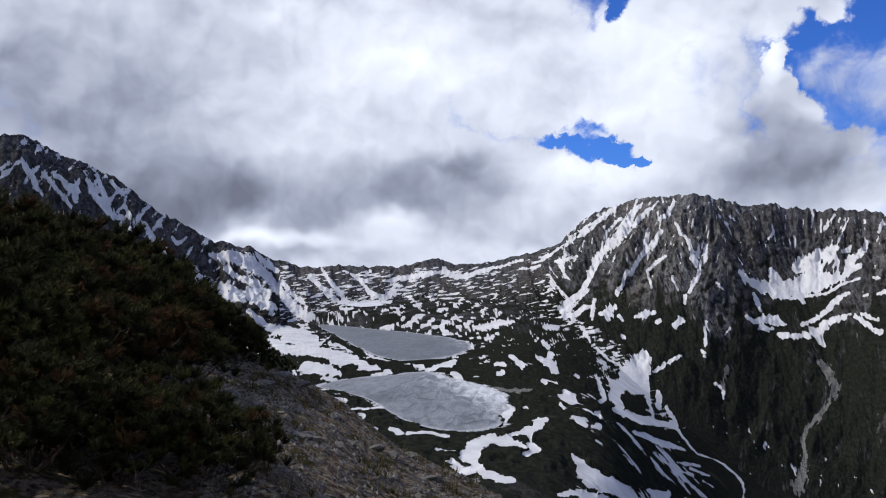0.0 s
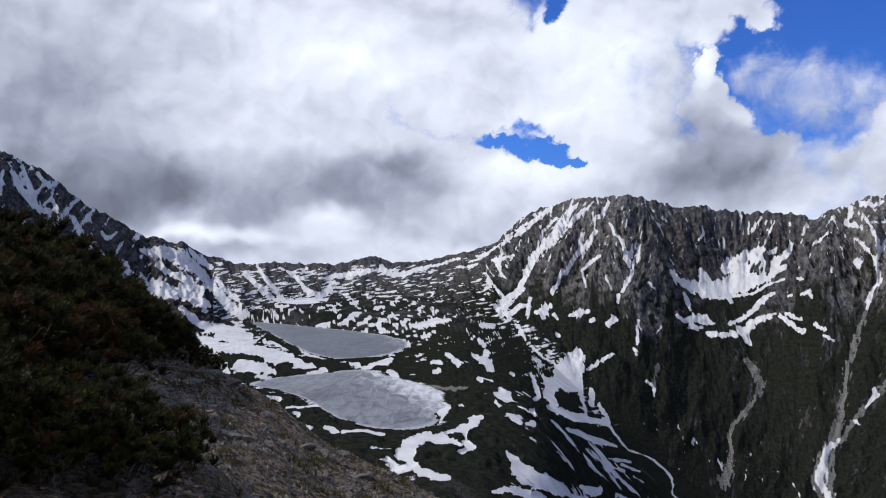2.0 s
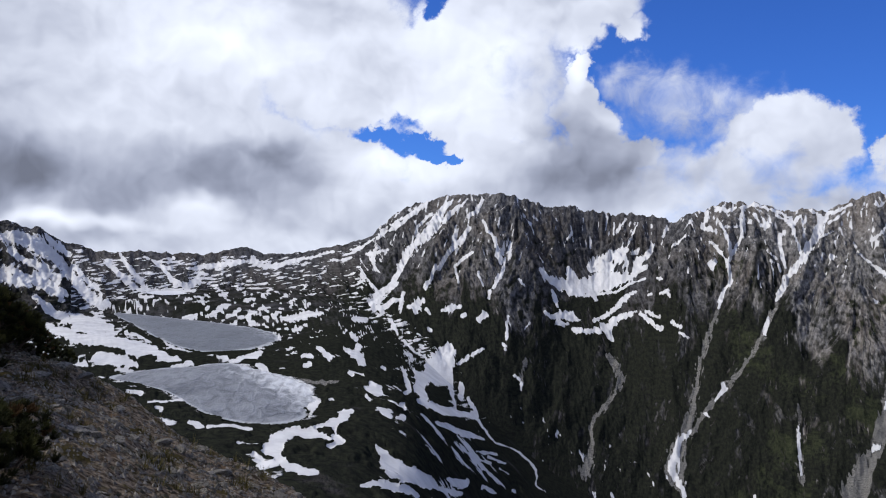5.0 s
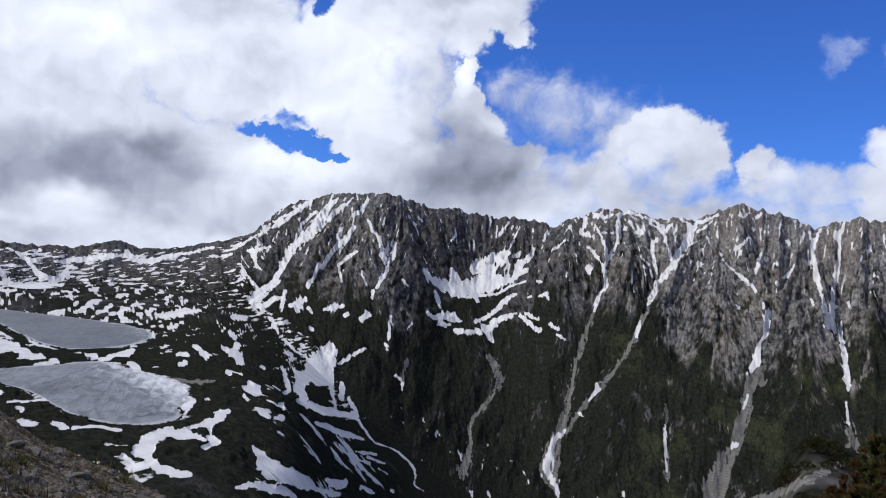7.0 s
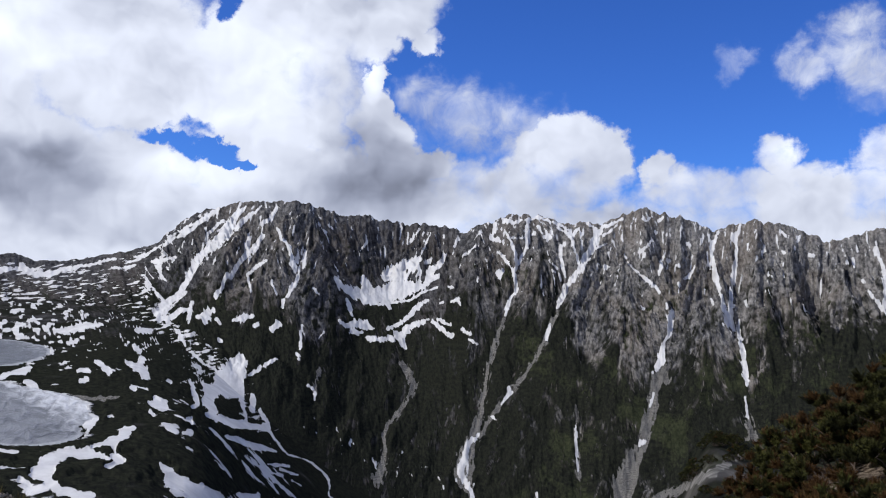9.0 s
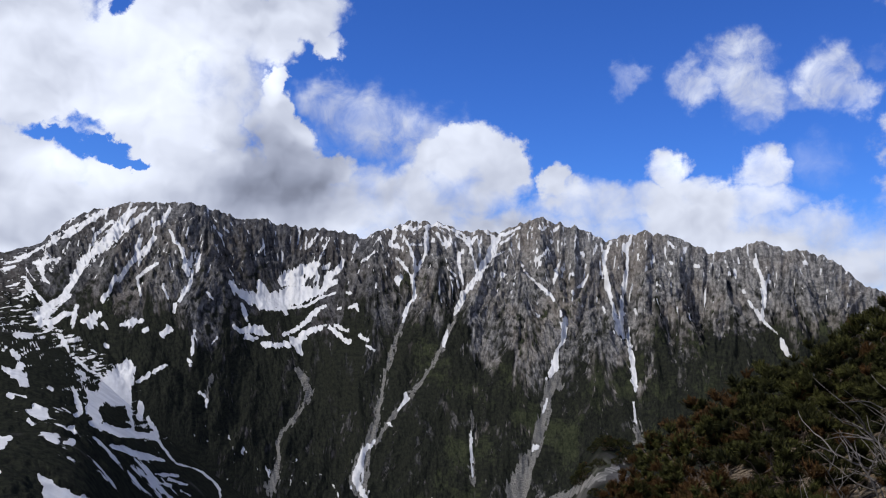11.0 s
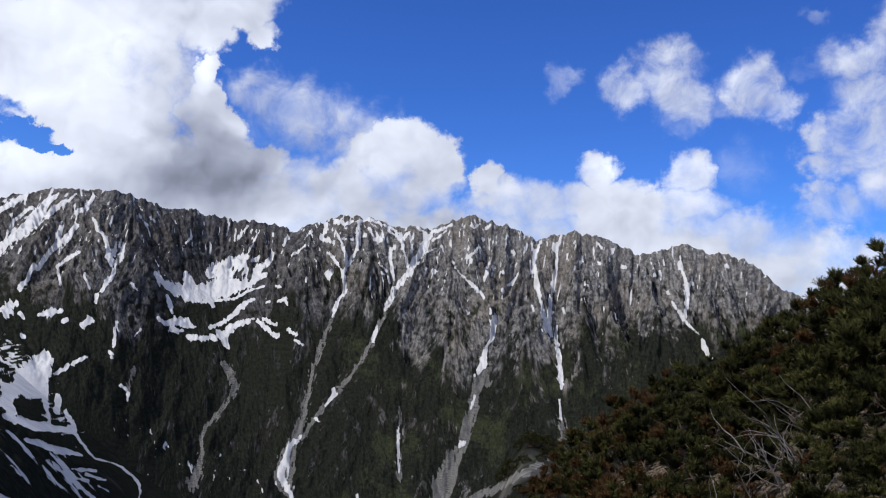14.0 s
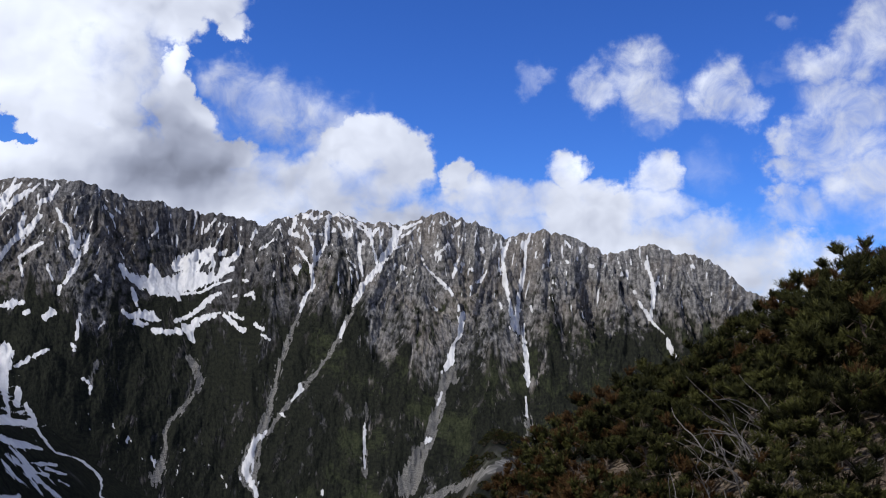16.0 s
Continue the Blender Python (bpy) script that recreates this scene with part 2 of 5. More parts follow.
    soil = mixc(t, remap(t, small, 0.38, 0.62), (0.045, 0.034, 0.024, 1), (0.225, 0.182, 0.138, 1))
    soil = mixc(t, remap(t, clod, 0.5, 0.64), soil, (0.055, 0.045, 0.02, 1))
    soil = mixc(t, remap(t, clod, 0.42, 0.3), soil, (0.12, 0.082, 0.052, 1))
    near = attr(t, "near")
    base = mixc(t, near, base, soil)
    base = mixc(t, sc, base, debris)
    snowy = remap(t, mth(t, "ADD", attr(t, "snow"), mth(t, "MULTIPLY", rough_edge, 0.5)), 0.44, 0.55)
    white = mixc(t, remap(t, mid, 0.3, 0.7), (0.5, 0.5, 0.505, 1), (0.655, 0.655, 0.655, 1))
    white = mixc(t, remap(t, tiny, 0.62, 0.8, 0.0, 0.3), white, (0.5, 0.47, 0.42, 1))
    base = mixc(t, snowy, base, white)
    t.links.new(base, b.inputs["Base Color"])
    b.inputs["Roughness"].default_value = 0.95
    b.inputs["Specular IOR Level"].default_value = 0.0
    far_h = mth(t, "MULTIPLY", mth(t, "ADD", mth(t, "MULTIPLY", ribbed, 9.0), mth(t, "MULTIPLY", fine, 5.0)), mth(t, "MULTIPLY", attr(t, "reach"), mth(t, "MULTIPLY", mth(t, "MULTIPLY_ADD", veg, -0.75, 1.0), mth(t, "MULTIPLY_ADD", snowy, -0.9, 1.0))))
    near_h = mth(t, "ADD", mth(t, "MULTIPLY", clod, 0.12), mth(t, "MULTIPLY", small, 0.05))
    h = nd(t, "ShaderNodeMix", dtype="FLOAT")
    t.links.new(near, h.inputs[0])
    t.links.new(far_h, h.inputs[2])
    t.links.new(near_h, h.inputs[3])
    bump(t, b, h.outputs[0], 1.0, 1.0)
    return m


def ice_material(name, dark, light, glare_from, glare_to):
    m, t, b = material(name)
    at = nd(t, "ShaderNodeTexCoord").outputs["Object"]
    ripple = noise_tex(t, vec(t, "MULTIPLY", at, (1, 0.28, 1)), 0.13, 5, 0.6, 0.6)
    drift = noise_tex(t, vec(t, "MULTIPLY", at, (0.5, 0.3, 1)), 0.05, 5, 0.6, 0.8)
    large = noise_tex(t, vec(t, "MULTIPLY", at, (1, 0.4, 1)), 0.014, 3, 0.5, 0.5)
    col = mixc(t, remap(t, drift, 0.35, 0.65), dark, light)
    col = mixc(t, remap(t, ripple, 0.42, 0.6, 0.0, 0.6), col, mixc(t, 1.0, light, (1.7, 1.7, 1.7, 1), "MULTIPLY"))
    col = mixc(t, remap(t, large, 0.55, 0.64, 0.0, 0.75), col, mixc(t, 1.0, dark, (0.5, 0.52, 0.58, 1), "MULTIPLY"))
    # painted glare of bright sky: the ice is whitened towards the outlet
    axis = nd(t, "ShaderNodeSeparateXYZ")
    t.links.new(at, axis.inputs[0])
    east = remap(t, mth(t, "MULTIPLY_ADD", axis.outputs[1], 0.22, mth(t, "SUBTRACT", axis.outputs[0], 150.0)), glare_from, glare_to)
    glare = remap(t, mth(t, "ADD", mth(t, "MULTIPLY", east, 0.62), mth(t, "MULTIPLY", ripple, 0.8)), 0.58, 1.0, 0.0, 0.95)
    col = mixc(t, glare, col, (0.66, 0.67, 0.68, 1))
    rim = mth(t, "MULTIPLY_ADD", mth(t, "SUBTRACT", drift, 0.5), 1.3, attr(t, "rim"))
    col = mixc(t, remap(t, rim, 0.35, 0.7, 0.0, 0.8), col, (0.38, 0.39, 0.4, 1))
    t.links.new(col, b.inputs["Base Color"])
    b.inputs["Roughness"].default_value = 0.34
    b.inputs["Specular IOR Level"].default_value = 0.2
    bump(t, b, ripple, 0.7, 4.0)
    return m


def bark_material(name, dark, light):
    m, t, b = material(name)
    at = nd(t, "ShaderNodeTexCoord").outputs["Object"]
    n = noise_tex(t, vec(t, "MULTIPLY", at, (1, 1, 0.3)), 40, 5, 0.65)
    t.links.new(mixc(t, remap(t, n, 0.35, 0.65), dark, light), b.inputs["Base Color"])
    b.inputs["Roughness"].default_value = 0.9
    bump(t, b, n, 0.5, 0.01)
    return m


def needle_material():
    m, t, b = material("pine_needles")
    at = nd(t, "ShaderNodeTexCoord").outputs["Object"]
    isl = nd(t, "ShaderNodeNewGeometry").outputs["Random Per Island"]
    shift = vec(t, "ADD", at, nd(t, "ShaderNodeObjectInfo").outputs["Location"])
    patch = noise_tex(t, shift, 1.7, 3, 0.5)
    # the green follows tone, which holds random variation and painted shade
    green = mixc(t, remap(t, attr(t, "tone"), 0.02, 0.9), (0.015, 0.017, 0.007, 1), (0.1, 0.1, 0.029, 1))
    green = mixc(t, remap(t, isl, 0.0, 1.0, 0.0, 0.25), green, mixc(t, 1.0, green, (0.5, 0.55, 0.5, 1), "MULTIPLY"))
    brown = mixc(t, isl, (0.045, 0.026, 0.011, 1), (0.105, 0.056, 0.022, 1))
    rusty = mth(t, "ADD", mth(t, "MULTIPLY", patch, 0.6), mth(t, "MULTIPLY", attr(t, "age"), 0.42))
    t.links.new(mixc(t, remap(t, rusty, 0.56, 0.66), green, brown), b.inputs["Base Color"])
    b.inputs["Roughness"].default_value = 0.8
    b.inputs["Specular IOR Level"].default_value = 0.08
    return m


def stone_material():
    m, t, b = material("granite_stone")
    at = nd(t, "ShaderNodeTexCoord").outputs["Object"]
    who = nd(t, "ShaderNodeObjectInfo").outputs["Random"]
    n = noise_tex(t, at, 18, 6, 0.65)
    l = noise_tex(t, at, 5, 3, 0.5)
    c = mixc(t, remap(t, n, 0.35, 0.65), (0.075, 0.068, 0.058, 1), (0.27, 0.25, 0.22, 1))
    c = mixc(t, remap(t, l, 0.52, 0.66), c, (0.04, 0.04, 0.027, 1))
    c = mixc(t, mth(t, "MULTIPLY", who, 0.5), c, (0.06, 0.055, 0.047, 1))
    t.links.new(c, b.inputs["Base Color"])
    b.inputs["Roughness"].default_value = 0.9
    bump(t, b, n, 0.6, 0.02)
    return m


GROUND = terrain_material()
ICE = ice_material("lake_ice", (0.042, 0.046, 0.053, 1), (0.125, 0.13, 0.14, 1), -25, 80)
ICE_WET = ice_material("wet_lake_ice", (0.022, 0.026, 0.031, 1), (0.055, 0.06, 0.068, 1), 60, 260)
BARK = bark_material("pine_bark", (0.05, 0.035, 0.025, 1), (0.13, 0.10, 0.08, 1))
DEAD = bark_material("dead_wood", (0.075, 0.067, 0.062, 1), (0.185, 0.17, 0.16, 1))
NEEDLE, STONE = needle_material(), stone_material()


def grass_material():
    m, t, b = material("dry_grass")
    isl = nd(t, "ShaderNodeNewGeometry").outputs["Random Per Island"]
    t.links.new(mixc(t, isl, (0.03, 0.03, 0.01, 1), (0.11, 0.09, 0.035, 1)), b.inputs["Base Color"])
    b.inputs["Roughness"].default_value = 0.9
    b.inputs["Specular IOR Level"].default_value = 0.05
    return m


GRASS = grass_material()

# ---- mountains, valley and hillside: one sheet of ground ----
# lines of the land round the lookout: bearing in degrees, distance and height in metres
CREST_WEST = [
    (-180.00, 1500, 420), (-90.00, 1350, 380), (-45.00, 1400, 330), (-29.39, 1484, 326), (-27.62, 1499, 323), (-26.40, 1536, 332),
    (-24.84, 1588, 319), (-22.91, 1653, 302), (-21.09, 1713, 286), (-19.57, 1797, 255), (-17.84, 1987, 232), (-16.09, 2180, 208),
    (-15.21, 2276, 193), (-14.32, 2423, 201), (-13.60, 2554, 188), (-12.87, 2687, 195), (-11.41, 2948, 166), (-9.94, 3202, 148),
    (-8.46, 3264, 138), (-6.97, 3326, 148), (-5.46, 3389, 144), (-3.19, 3450, 145), (-1.48, 3450, 163), (-0.46, 3450, 180),
    (0.61, 3419, 149),
]
CREST_MIDDLE = [
    (2.51, 3324, 152), (4.41, 3200, 172), (6.29, 2975, 188), (7.79, 2692, 202), (8.24, 2626, 230), (9.09, 2541, 258),
    (10.50, 2412, 284), (12.66, 2275, 300), (16.00, 2150, 298), (17.32, 2166, 297), (19.44, 2193, 266), (20.58, 2205, 274),
    (23.65, 2236, 254), (26.70, 2153, 246), (27.67, 2098, 225), (29.33, 2055, 260), (31.58, 2013, 267), (33.25, 1982, 264),
    (34.38, 1961, 245), (35.66, 1946, 247), (36.75, 1941, 241), (38.17, 1934, 263),
]
CREST_EAST = [
    (39.57, 1927, 277), (40.98, 1920, 267), (42.37, 1913, 255), (43.57, 1907, 235), (43.83, 1905, 228), (44.95, 1900, 238),
    (46.17, 1891, 252), (47.93, 1879, 241), (49.44, 1868, 219), (50.17, 1863, 216), (50.73, 1859, 202), (51.80, 1851, 215),
    (53.39, 1823, 229), (55.00, 1793, 208), (56.73, 1761, 204), (57.78, 1741, 184), (58.99, 1718, 153), (60.00, 1700, 132),
    (62.12, 1700, 110), (70.00, 1550, 90), (110.00, 1450, 260), (180.00, 1500, 420),
]

BENCH = [
    (-180, 1250, 380), (-40, 1150, 150), (-27, 1200, 150), (-20, 1400, 120), (-12, 2000, 70), (-5, 2950, 78), (0, 3000, 82), (4, 2800, 88),
    (8, 2100, 100), (12, 1700, 92), (16, 1580, 78), (18.4, 1620, 62), (20.6, 1760, 44), (25, 1760, 40), (27.4, 1580, 46),
    (35, 1450, 25), (50, 1400, 20), (75, 1250, 0), (180, 1250, 380)]
WALL_FOOT = [
    (-180, 900, 330), (-40, 850, 30), (-20, 1050, 18), (-12, 1350, 8), (-8, 2000, 20), (-5, 2450, 32), (0, 2600, 30), (3, 2250, 45), (6, 1700, 30),
    (9, 1350, 5), (12, 1150, -30), (16, 1060, -85), (20, 1050, -140), (25, 1050, -190), (30, 1050, -220), (45, 1000, -245), (60, 950, -240),
    (75, 900, -200), (180, 900, 330)]
HILL_FOOT = [
    (-180, 300, 190), (-60, 300, 60), (-40, 280, 8), (-10, 280, 4), (5, 320, 2), (9, 350, -6), (12, 400, -25), (17, 560, -95), (25, 780, -195),
    (40, 850, -240), (55, 800, -240), (75, 700, -200), (110, 400, 60), (180, 300, 190)]
NEAR_EDGE = [
    (-180, 14, 104), (-60, 14, 102.4), (-36, 15, 100.5), (-27, 15, 100.0), (-21, 14.5, 99.6), (-15, 13.5, 99.0), (-10.6, 12, 98.72), (-3.2, 11, 97.93),
    (4, 10, 97.42), (8, 9, 97.2), (20, 7, 97.3), (38, 8, 97.0), (44, 11, 96.6), (46, 12, 96.9), (51, 12.5, 97.7), (56, 13, 98.1),
    (61, 13, 98.9), (66, 13, 99.7), (75, 13, 100.4), (110, 13, 102), (180, 14, 104)]
LAKE_FRONT = [(-118, 796), (-92, 757), (-62, 704), (-34, 618), (-9, 572), (17, 557), (38, 594), (51, 704), (39, 776), (9, 850), (-23, 911), (-55, 879), (-92, 850)]
LAKE_GREAT = [(-262, 1763), (-188, 1464), (-128, 1221), (-71, 1032), (-29, 1004), (11, 1062), (37, 1201), (14, 1356), (-53, 1494), (-144, 1626), (-210, 1722)]
LAKE_REAR = [(-253, 2197), (-197, 2068), (-159, 2197), (-197, 2396), (-245, 2396)]

PERM = np.random.RandomState(7).permutation(512)
PERM = np.concatenate([PERM, PERM, PERM])
ANG = np.random.RandomState(9).rand(512) * 2 * np.pi
GX, GY = np.cos(ANG), np.sin(ANG)


def gnoise(x, y):
    """Smooth noise of two coordinates, about -0.7 to 0.7."""
    xi, yi = np.floor(x).astype(int), np.floor(y).astype(int)
    fx, fy = x - xi, y - yi
    u, v = fx * fx * fx * (fx * (fx * 6 - 15) + 10), fy * fy * fy * (fy * (fy * 6 - 15) + 10)
    out = 0
    for dx in (0, 1):
        for dy in (0, 1):
            h = PERM[PERM[(xi + dx) & 511] + ((yi + dy) & 511)]
            w = (u if dx else 1 - u) * (v if dy else 1 - v)
            out = out + w * (GX[h] * (fx - dx) + GY[h] * (fy - dy))
    return out


def fbm(x, y, octaves=4, gain=0.5):
    total, amp = 0, 1.0
    for k in range(octaves):
        total = total + amp * gnoise(x * 2 ** k + 17.3 * k, y * 2 ** k - 9.1 * k)
        amp *= gain
    return total


def ridged(x, y, octaves=4, gain=0.5):
    total, amp = 0, 1.0
    for k in range(octaves):
        total = total + amp * (1 - 2.2 * np.abs(gnoise(x * 2 ** k + 31.7 * k, y * 2 ** k + 5.3 * k)))
        amp *= gain
    return total


def sstep(a, b, x):
    s = np.clip((x - a) / (b - a), 0, 1)
    return s * s * (3 - 2 * s)


def along(rows, b, soft=0.0):
    r = np.array(rows, float)
    offs = np.linspace(-soft, soft, 9) if soft else (0.0,)
    return [np.mean([np.interp(b + o, r[:, 0], r[:, k]) for o in offs], axis=0) for k in (1, 2)]


def ring(points, n=8):
    """A smooth closed line through some points."""
    p = np.array(points, float)
    a, b, c, d = np.roll(p, 1, 0), p, np.roll(p, -1, 0), np.roll(p, -2, 0)
    out = []
    for k in range(len(p)):
        for s in np.arange(n) / n:
            out.append(0.5 * (2 * b[k] + (c[k] - a[k]) * s + (2 * a[k] - 5 * b[k] + 4 * c[k] - d[k]) * s * s + (3 * b[k] - a[k] - 3 * c[k] + d[k]) * s ** 3))
    return np.array(out)


def beyond(shape, x, y):
    """Metres from a closed line, negative inside it."""
    best, inside = np.full(x.shape, 1e9), np.zeros(x.shape, bool)
    for (ax, ay), (bx, by) in zip(shape, np.roll(shape, -1, 0)):
        ex, ey = bx - ax, by - ay
        s = np.clip(((x - ax) * ex + (y - ay) * ey) / (ex * ex + ey * ey + 1e-9), 0, 1)
        best = np.minimum(best, np.hypot(x - ax - s * ex, y - ay - s * ey))
        inside ^= ((ay > y) != (by > y)) & (x < ex * (y - ay) / (ey if abs(ey) > 1e-9 else 1e-9) + ax)
    return np.where(inside, -best, best)


B = np.concatenate([np.arange(-180, -36, 4.0), np.arange(-36, -32, 0.5), np.arange(-32, 6, 0.075), np.arange(6, 61, 0.055), np.arange(61, 70, 0.1), np.arange(70, 76, 0.5), np.arange(76, 180, 4.0)])
B = B[:len(B) // 2 * 2]
crest_d, crest_z = along(CREST_WEST + CREST_MIDDLE + CREST_EAST, B)
bench_d, bench_z = along(BENCH, B, 0.8)
wall_d, wall_z = along(WALL_FOOT, B, 1.5)
hill_d, hill_z = along(HILL_FOOT, B, 2.0)
edge_d, edge_z = along(NEAR_EDGE, B, 1.2)
crest_z = crest_z + (7.0 * (ridged(B * 1.1, B * 0, 4, 0.45) - 0.9) + 3.0 * fbm(B * 1.9, B * 0 + 4, 4, 0.7) + 11.0 * fbm(B * 0.8 + 3, B * 0 + 9, 4, 0.65) * np.exp(-((B - 22) / 5) ** 2)) * sstep(-40, -25, B)

ROWS_NEAR, ROWS_HILL, ROWS_SHELF, ROWS_WALL, ROWS_BACK = 60, 190, 170, 320, 8
d_rows, z_rows, part_rows, s_rows = [], [], [], []
for k in range(ROWS_NEAR):
    s = (k / ROWS_NEAR) ** 1.3
    d = 0.002 + (edge_d - 0.002) * s
    d_rows.append(d), z_rows.append(98.4 + (edge_z - 98.4) * sstep(0.08, 1.0, s)), part_rows.append(0), s_rows.append(s)
for k in range(ROWS_HILL):
    s = (k / ROWS_HILL) ** 2.2
    d = edge_d + (hill_d - edge_d) * s
    z = hill_z + (edge_z - hill_z) * (1 - s) ** 2.2
    spur = sstep(32.5, 44.5, B) * sstep(0, 6, d - edge_d) * (1 - sstep(150, 260, d)) * (1 - sstep(75, 110, B))
    dell = 8 * np.sin(np.pi * np.clip((d - edge_d) / (150 - edge_d), 0, 1))
    z = np.maximum(z, z + (98.2 - d * 0.158 - dell + 2.2 * np.exp(-((B - 44.4) / 2.4) ** 2 - ((d - 150) / 40) ** 2) - z) * spur)
    d_rows.append(d), z_rows.append(z), part_rows.append(1), s_rows.append(s)
for k in range(ROWS_SHELF):
    s = k / ROWS_SHELF
    d = 1 / (1 / hill_d + (1 / wall_d - 1 / hill_d) * s)
    q = np.clip(d - hill_d, 0, None) / (wall_d - hill_d)
    d_rows.append(d), z_rows.append(hill_z + (wall_z - hill_z) * sstep(0.0, 1.0, q ** 1.3)), part_rows.append(2), s_rows.append(s)
for k in range(ROWS_WALL + 1):
    s = k / ROWS_WALL
    # lower wall to the bench, then the upper wall to the crest
    d = np.where(s < 0.5, wall_d + (bench_d - wall_d) * s * 2, bench_d + (crest_d - bench_d) * (s * 2 - 1))
    lo, up = s * 2, s * 2 - 1
    z = np.where(s < 0.5, wall_z + (bench_z - wall_z) * (0.75 * lo + 0.25 * lo * lo), bench_z + (crest_z - bench_z) * (0.7 * up + 0.3 * up * abs(up)))
    d_rows.append(d), z_rows.append(z), part_rows.append(3), s_rows.append(s)
for k in range(1, ROWS_BACK + 1):
    s = k / ROWS_BACK
    d_rows.append(crest_d + (4900 - crest_d) * s ** 1.5), z_rows.append(crest_z + (-150 - crest_z) * min(1, s * 1.6)), part_rows.append(4), s_rows.append(s)
DIST, HGT = np.array(d_rows), np.array(z_rows)
PART = np.repeat(np.array(part_rows)[:, None], len(B), 1)
SPAN = np.repeat(np.array([np.mean(s) for s in s_rows])[:, None], len(B), 1)
BB = np.repeat(B[None, :], len(DIST), 0)
X, Y = DIST * np.sin(np.radians(BB)), DIST * np.cos(np.radians(BB))

# relief: buttresses, ribs and crags on the walls, humps on the shelf, clods on the hillside
wall = (PART == 3)
arc = BB * 34.0
warp = 26 * gnoise(arc / 90, HGT / 90)
env = np.where(wall, sstep(0, 0.12, SPAN) * (1 - 0.85 * sstep(0.85, 1.0, SPAN)), 0)
SPURS = [(-22, 3, 14), (-16, 2, -12), (-12.9, 1.0, 10)]
spurs = np.zeros(X.shape)
for b0, width, tall in SPURS:
    spurs += tall * np.exp(-((BB + 0.025 * warp - b0) / (width * (1 + 0.8 * (1 - SPAN)))) ** 2)
HGT += np.where(wall, np.sin(np.pi * np.clip(SPAN, 0, 1)) ** 0.8, 0) * spurs
# the gullies that drain the walls, by dip and bearing in degrees, from the top down
DRAINS = [
    [(6, 13.2), (4.6, 12.7), (0.7, 10.1), (-2.7, 7.2), (-6, 6.0)], [(4.5, 15.1), (2.8, 14.1), (-1.2, 11.3), (-5.2, 12.6), (-9, 13.4)],
    [(5, 14.6), (3.4, 15.0), (0.2, 16.3), (-1.2, 15.6), (-5.4, 16.7), (-7.2, 17.9), (-13, 18.6)], 
    [(4, 23.0), (0, 22.6), (-3.9, 23.9), (-7, 24.3), (-9.2, 22.7), (-14, 22.2)], [(4.5, 26.6), (1.7, 26.4), (-2, 26.2), (-5, 26.8), (-9, 26.6), (-14, 25.5)],
    [(4.5, 29.2), (2, 30.1), (-0.3, 31.0), (-2.2, 30.1), (-9.3, 28.7), (-14, 27.8)], [(4.5, 37.0), (2.9, 36.4), (0.6, 34.9), (-1.3, 34.0), (-5.1, 32.3), (-7.2, 30.9), (-9.6, 29.0)],
    [(4, 34.0), (2.8, 34.0), (0.6, 34.8)], [(1.4, 37.6), (-1, 36.2), (-4.5, 35.6), (-8.9, 35.3), (-14, 35.8)],
    [(3.2, 38.2), (1.2, 39.1), (-0.1, 40.7), (-1.1, 41.5), (-3.5, 41.0), (-7, 40.3), (-14, 38.5)], [(4.5, 40.9), (1.2, 40.7), (-0.4, 41.1)],
    [(4, 42.8), (1.2, 42.5), (0.4, 41.9), (-1.2, 41.5)], [(4.5, 44.3), (2, 43.95), (0, 44.5), (-2.4, 45.6), (-5.6, 46.2), (-14, 46.8)], [(5, 45.6), (1.7, 45.3), (-1.5, 45.3)],
    [(3.5, 47.6), (0.5, 48.0), (-4, 48.6), (-8, 48.8)], [(4, 50.8), (0.5, 50.0), (-3, 50.6), (-8, 51.2)],
    [(3.5, 51.6), (1.8, 52.06), (-0.9, 53.7), (-2.1, 54.7), (-8, 57.5)], [(4.5, 53.2), (1.3, 53.8), (-1.0, 53.65)], [(3, 56.2), (0, 57.0), (-6, 59.5)]]
lean = np.degrees(np.arctan2(HGT - EYE_Z, DIST))
side = BB + 0.30 * fbm(BB * 0.7, lean * 0.9, 4, 0.55)
gap = np.full(X.shape, 2.6)
for drain in DRAINS:
    e, b = np.array(drain[::-1], float).T
    past = np.clip(lean - e[-1], 0, None) + np.clip(e[0] - lean, 0, None)
    gap = np.minimum(gap, np.hypot(side - np.interp(lean, e, b), past))
carved = np.where(wall, sstep(6.0, 9.0, BB), 0)
bare = sstep(0.38, 0.72, SPAN + 0.12 * fbm(BB * 0.4, lean * 0.3, 3))

# the fall lines of the walls: rock ribs and runnels follow the gullies next to them
FALL = DRAINS + [
    [(9, -28.5), (5, -26.4), (0, -23.6)], [(8, -24), (4, -21.6), (0, -19.4)], [(6, -20), (0, -15.8)], [(3, -14.5), (-2, -10.5)],
    [(2, -9), (-1, -8)], [(2, -5), (-1, -4.6)], [(2, 1), (-1, 0)], [(4, 9.5), (0, 7.4)], [(5, 18.6), (0, 20.4), (-3, 21.4)],
    [(-3, 17.6), (-8, 19.4)], [(4, 21.4), (1, 22.0)], [(4, 24.5), (1, 23.6)], [(3, 27.6), (0, 25.4)]]
GRID = 0.04
gb, ge = np.arange(-34, 66, GRID), np.arange(-18, 10.5, GRID)
cb, ce = np.meshgrid(gb[::10], ge[::10])
pull, total = np.zeros(cb.shape), np.zeros(cb.shape)
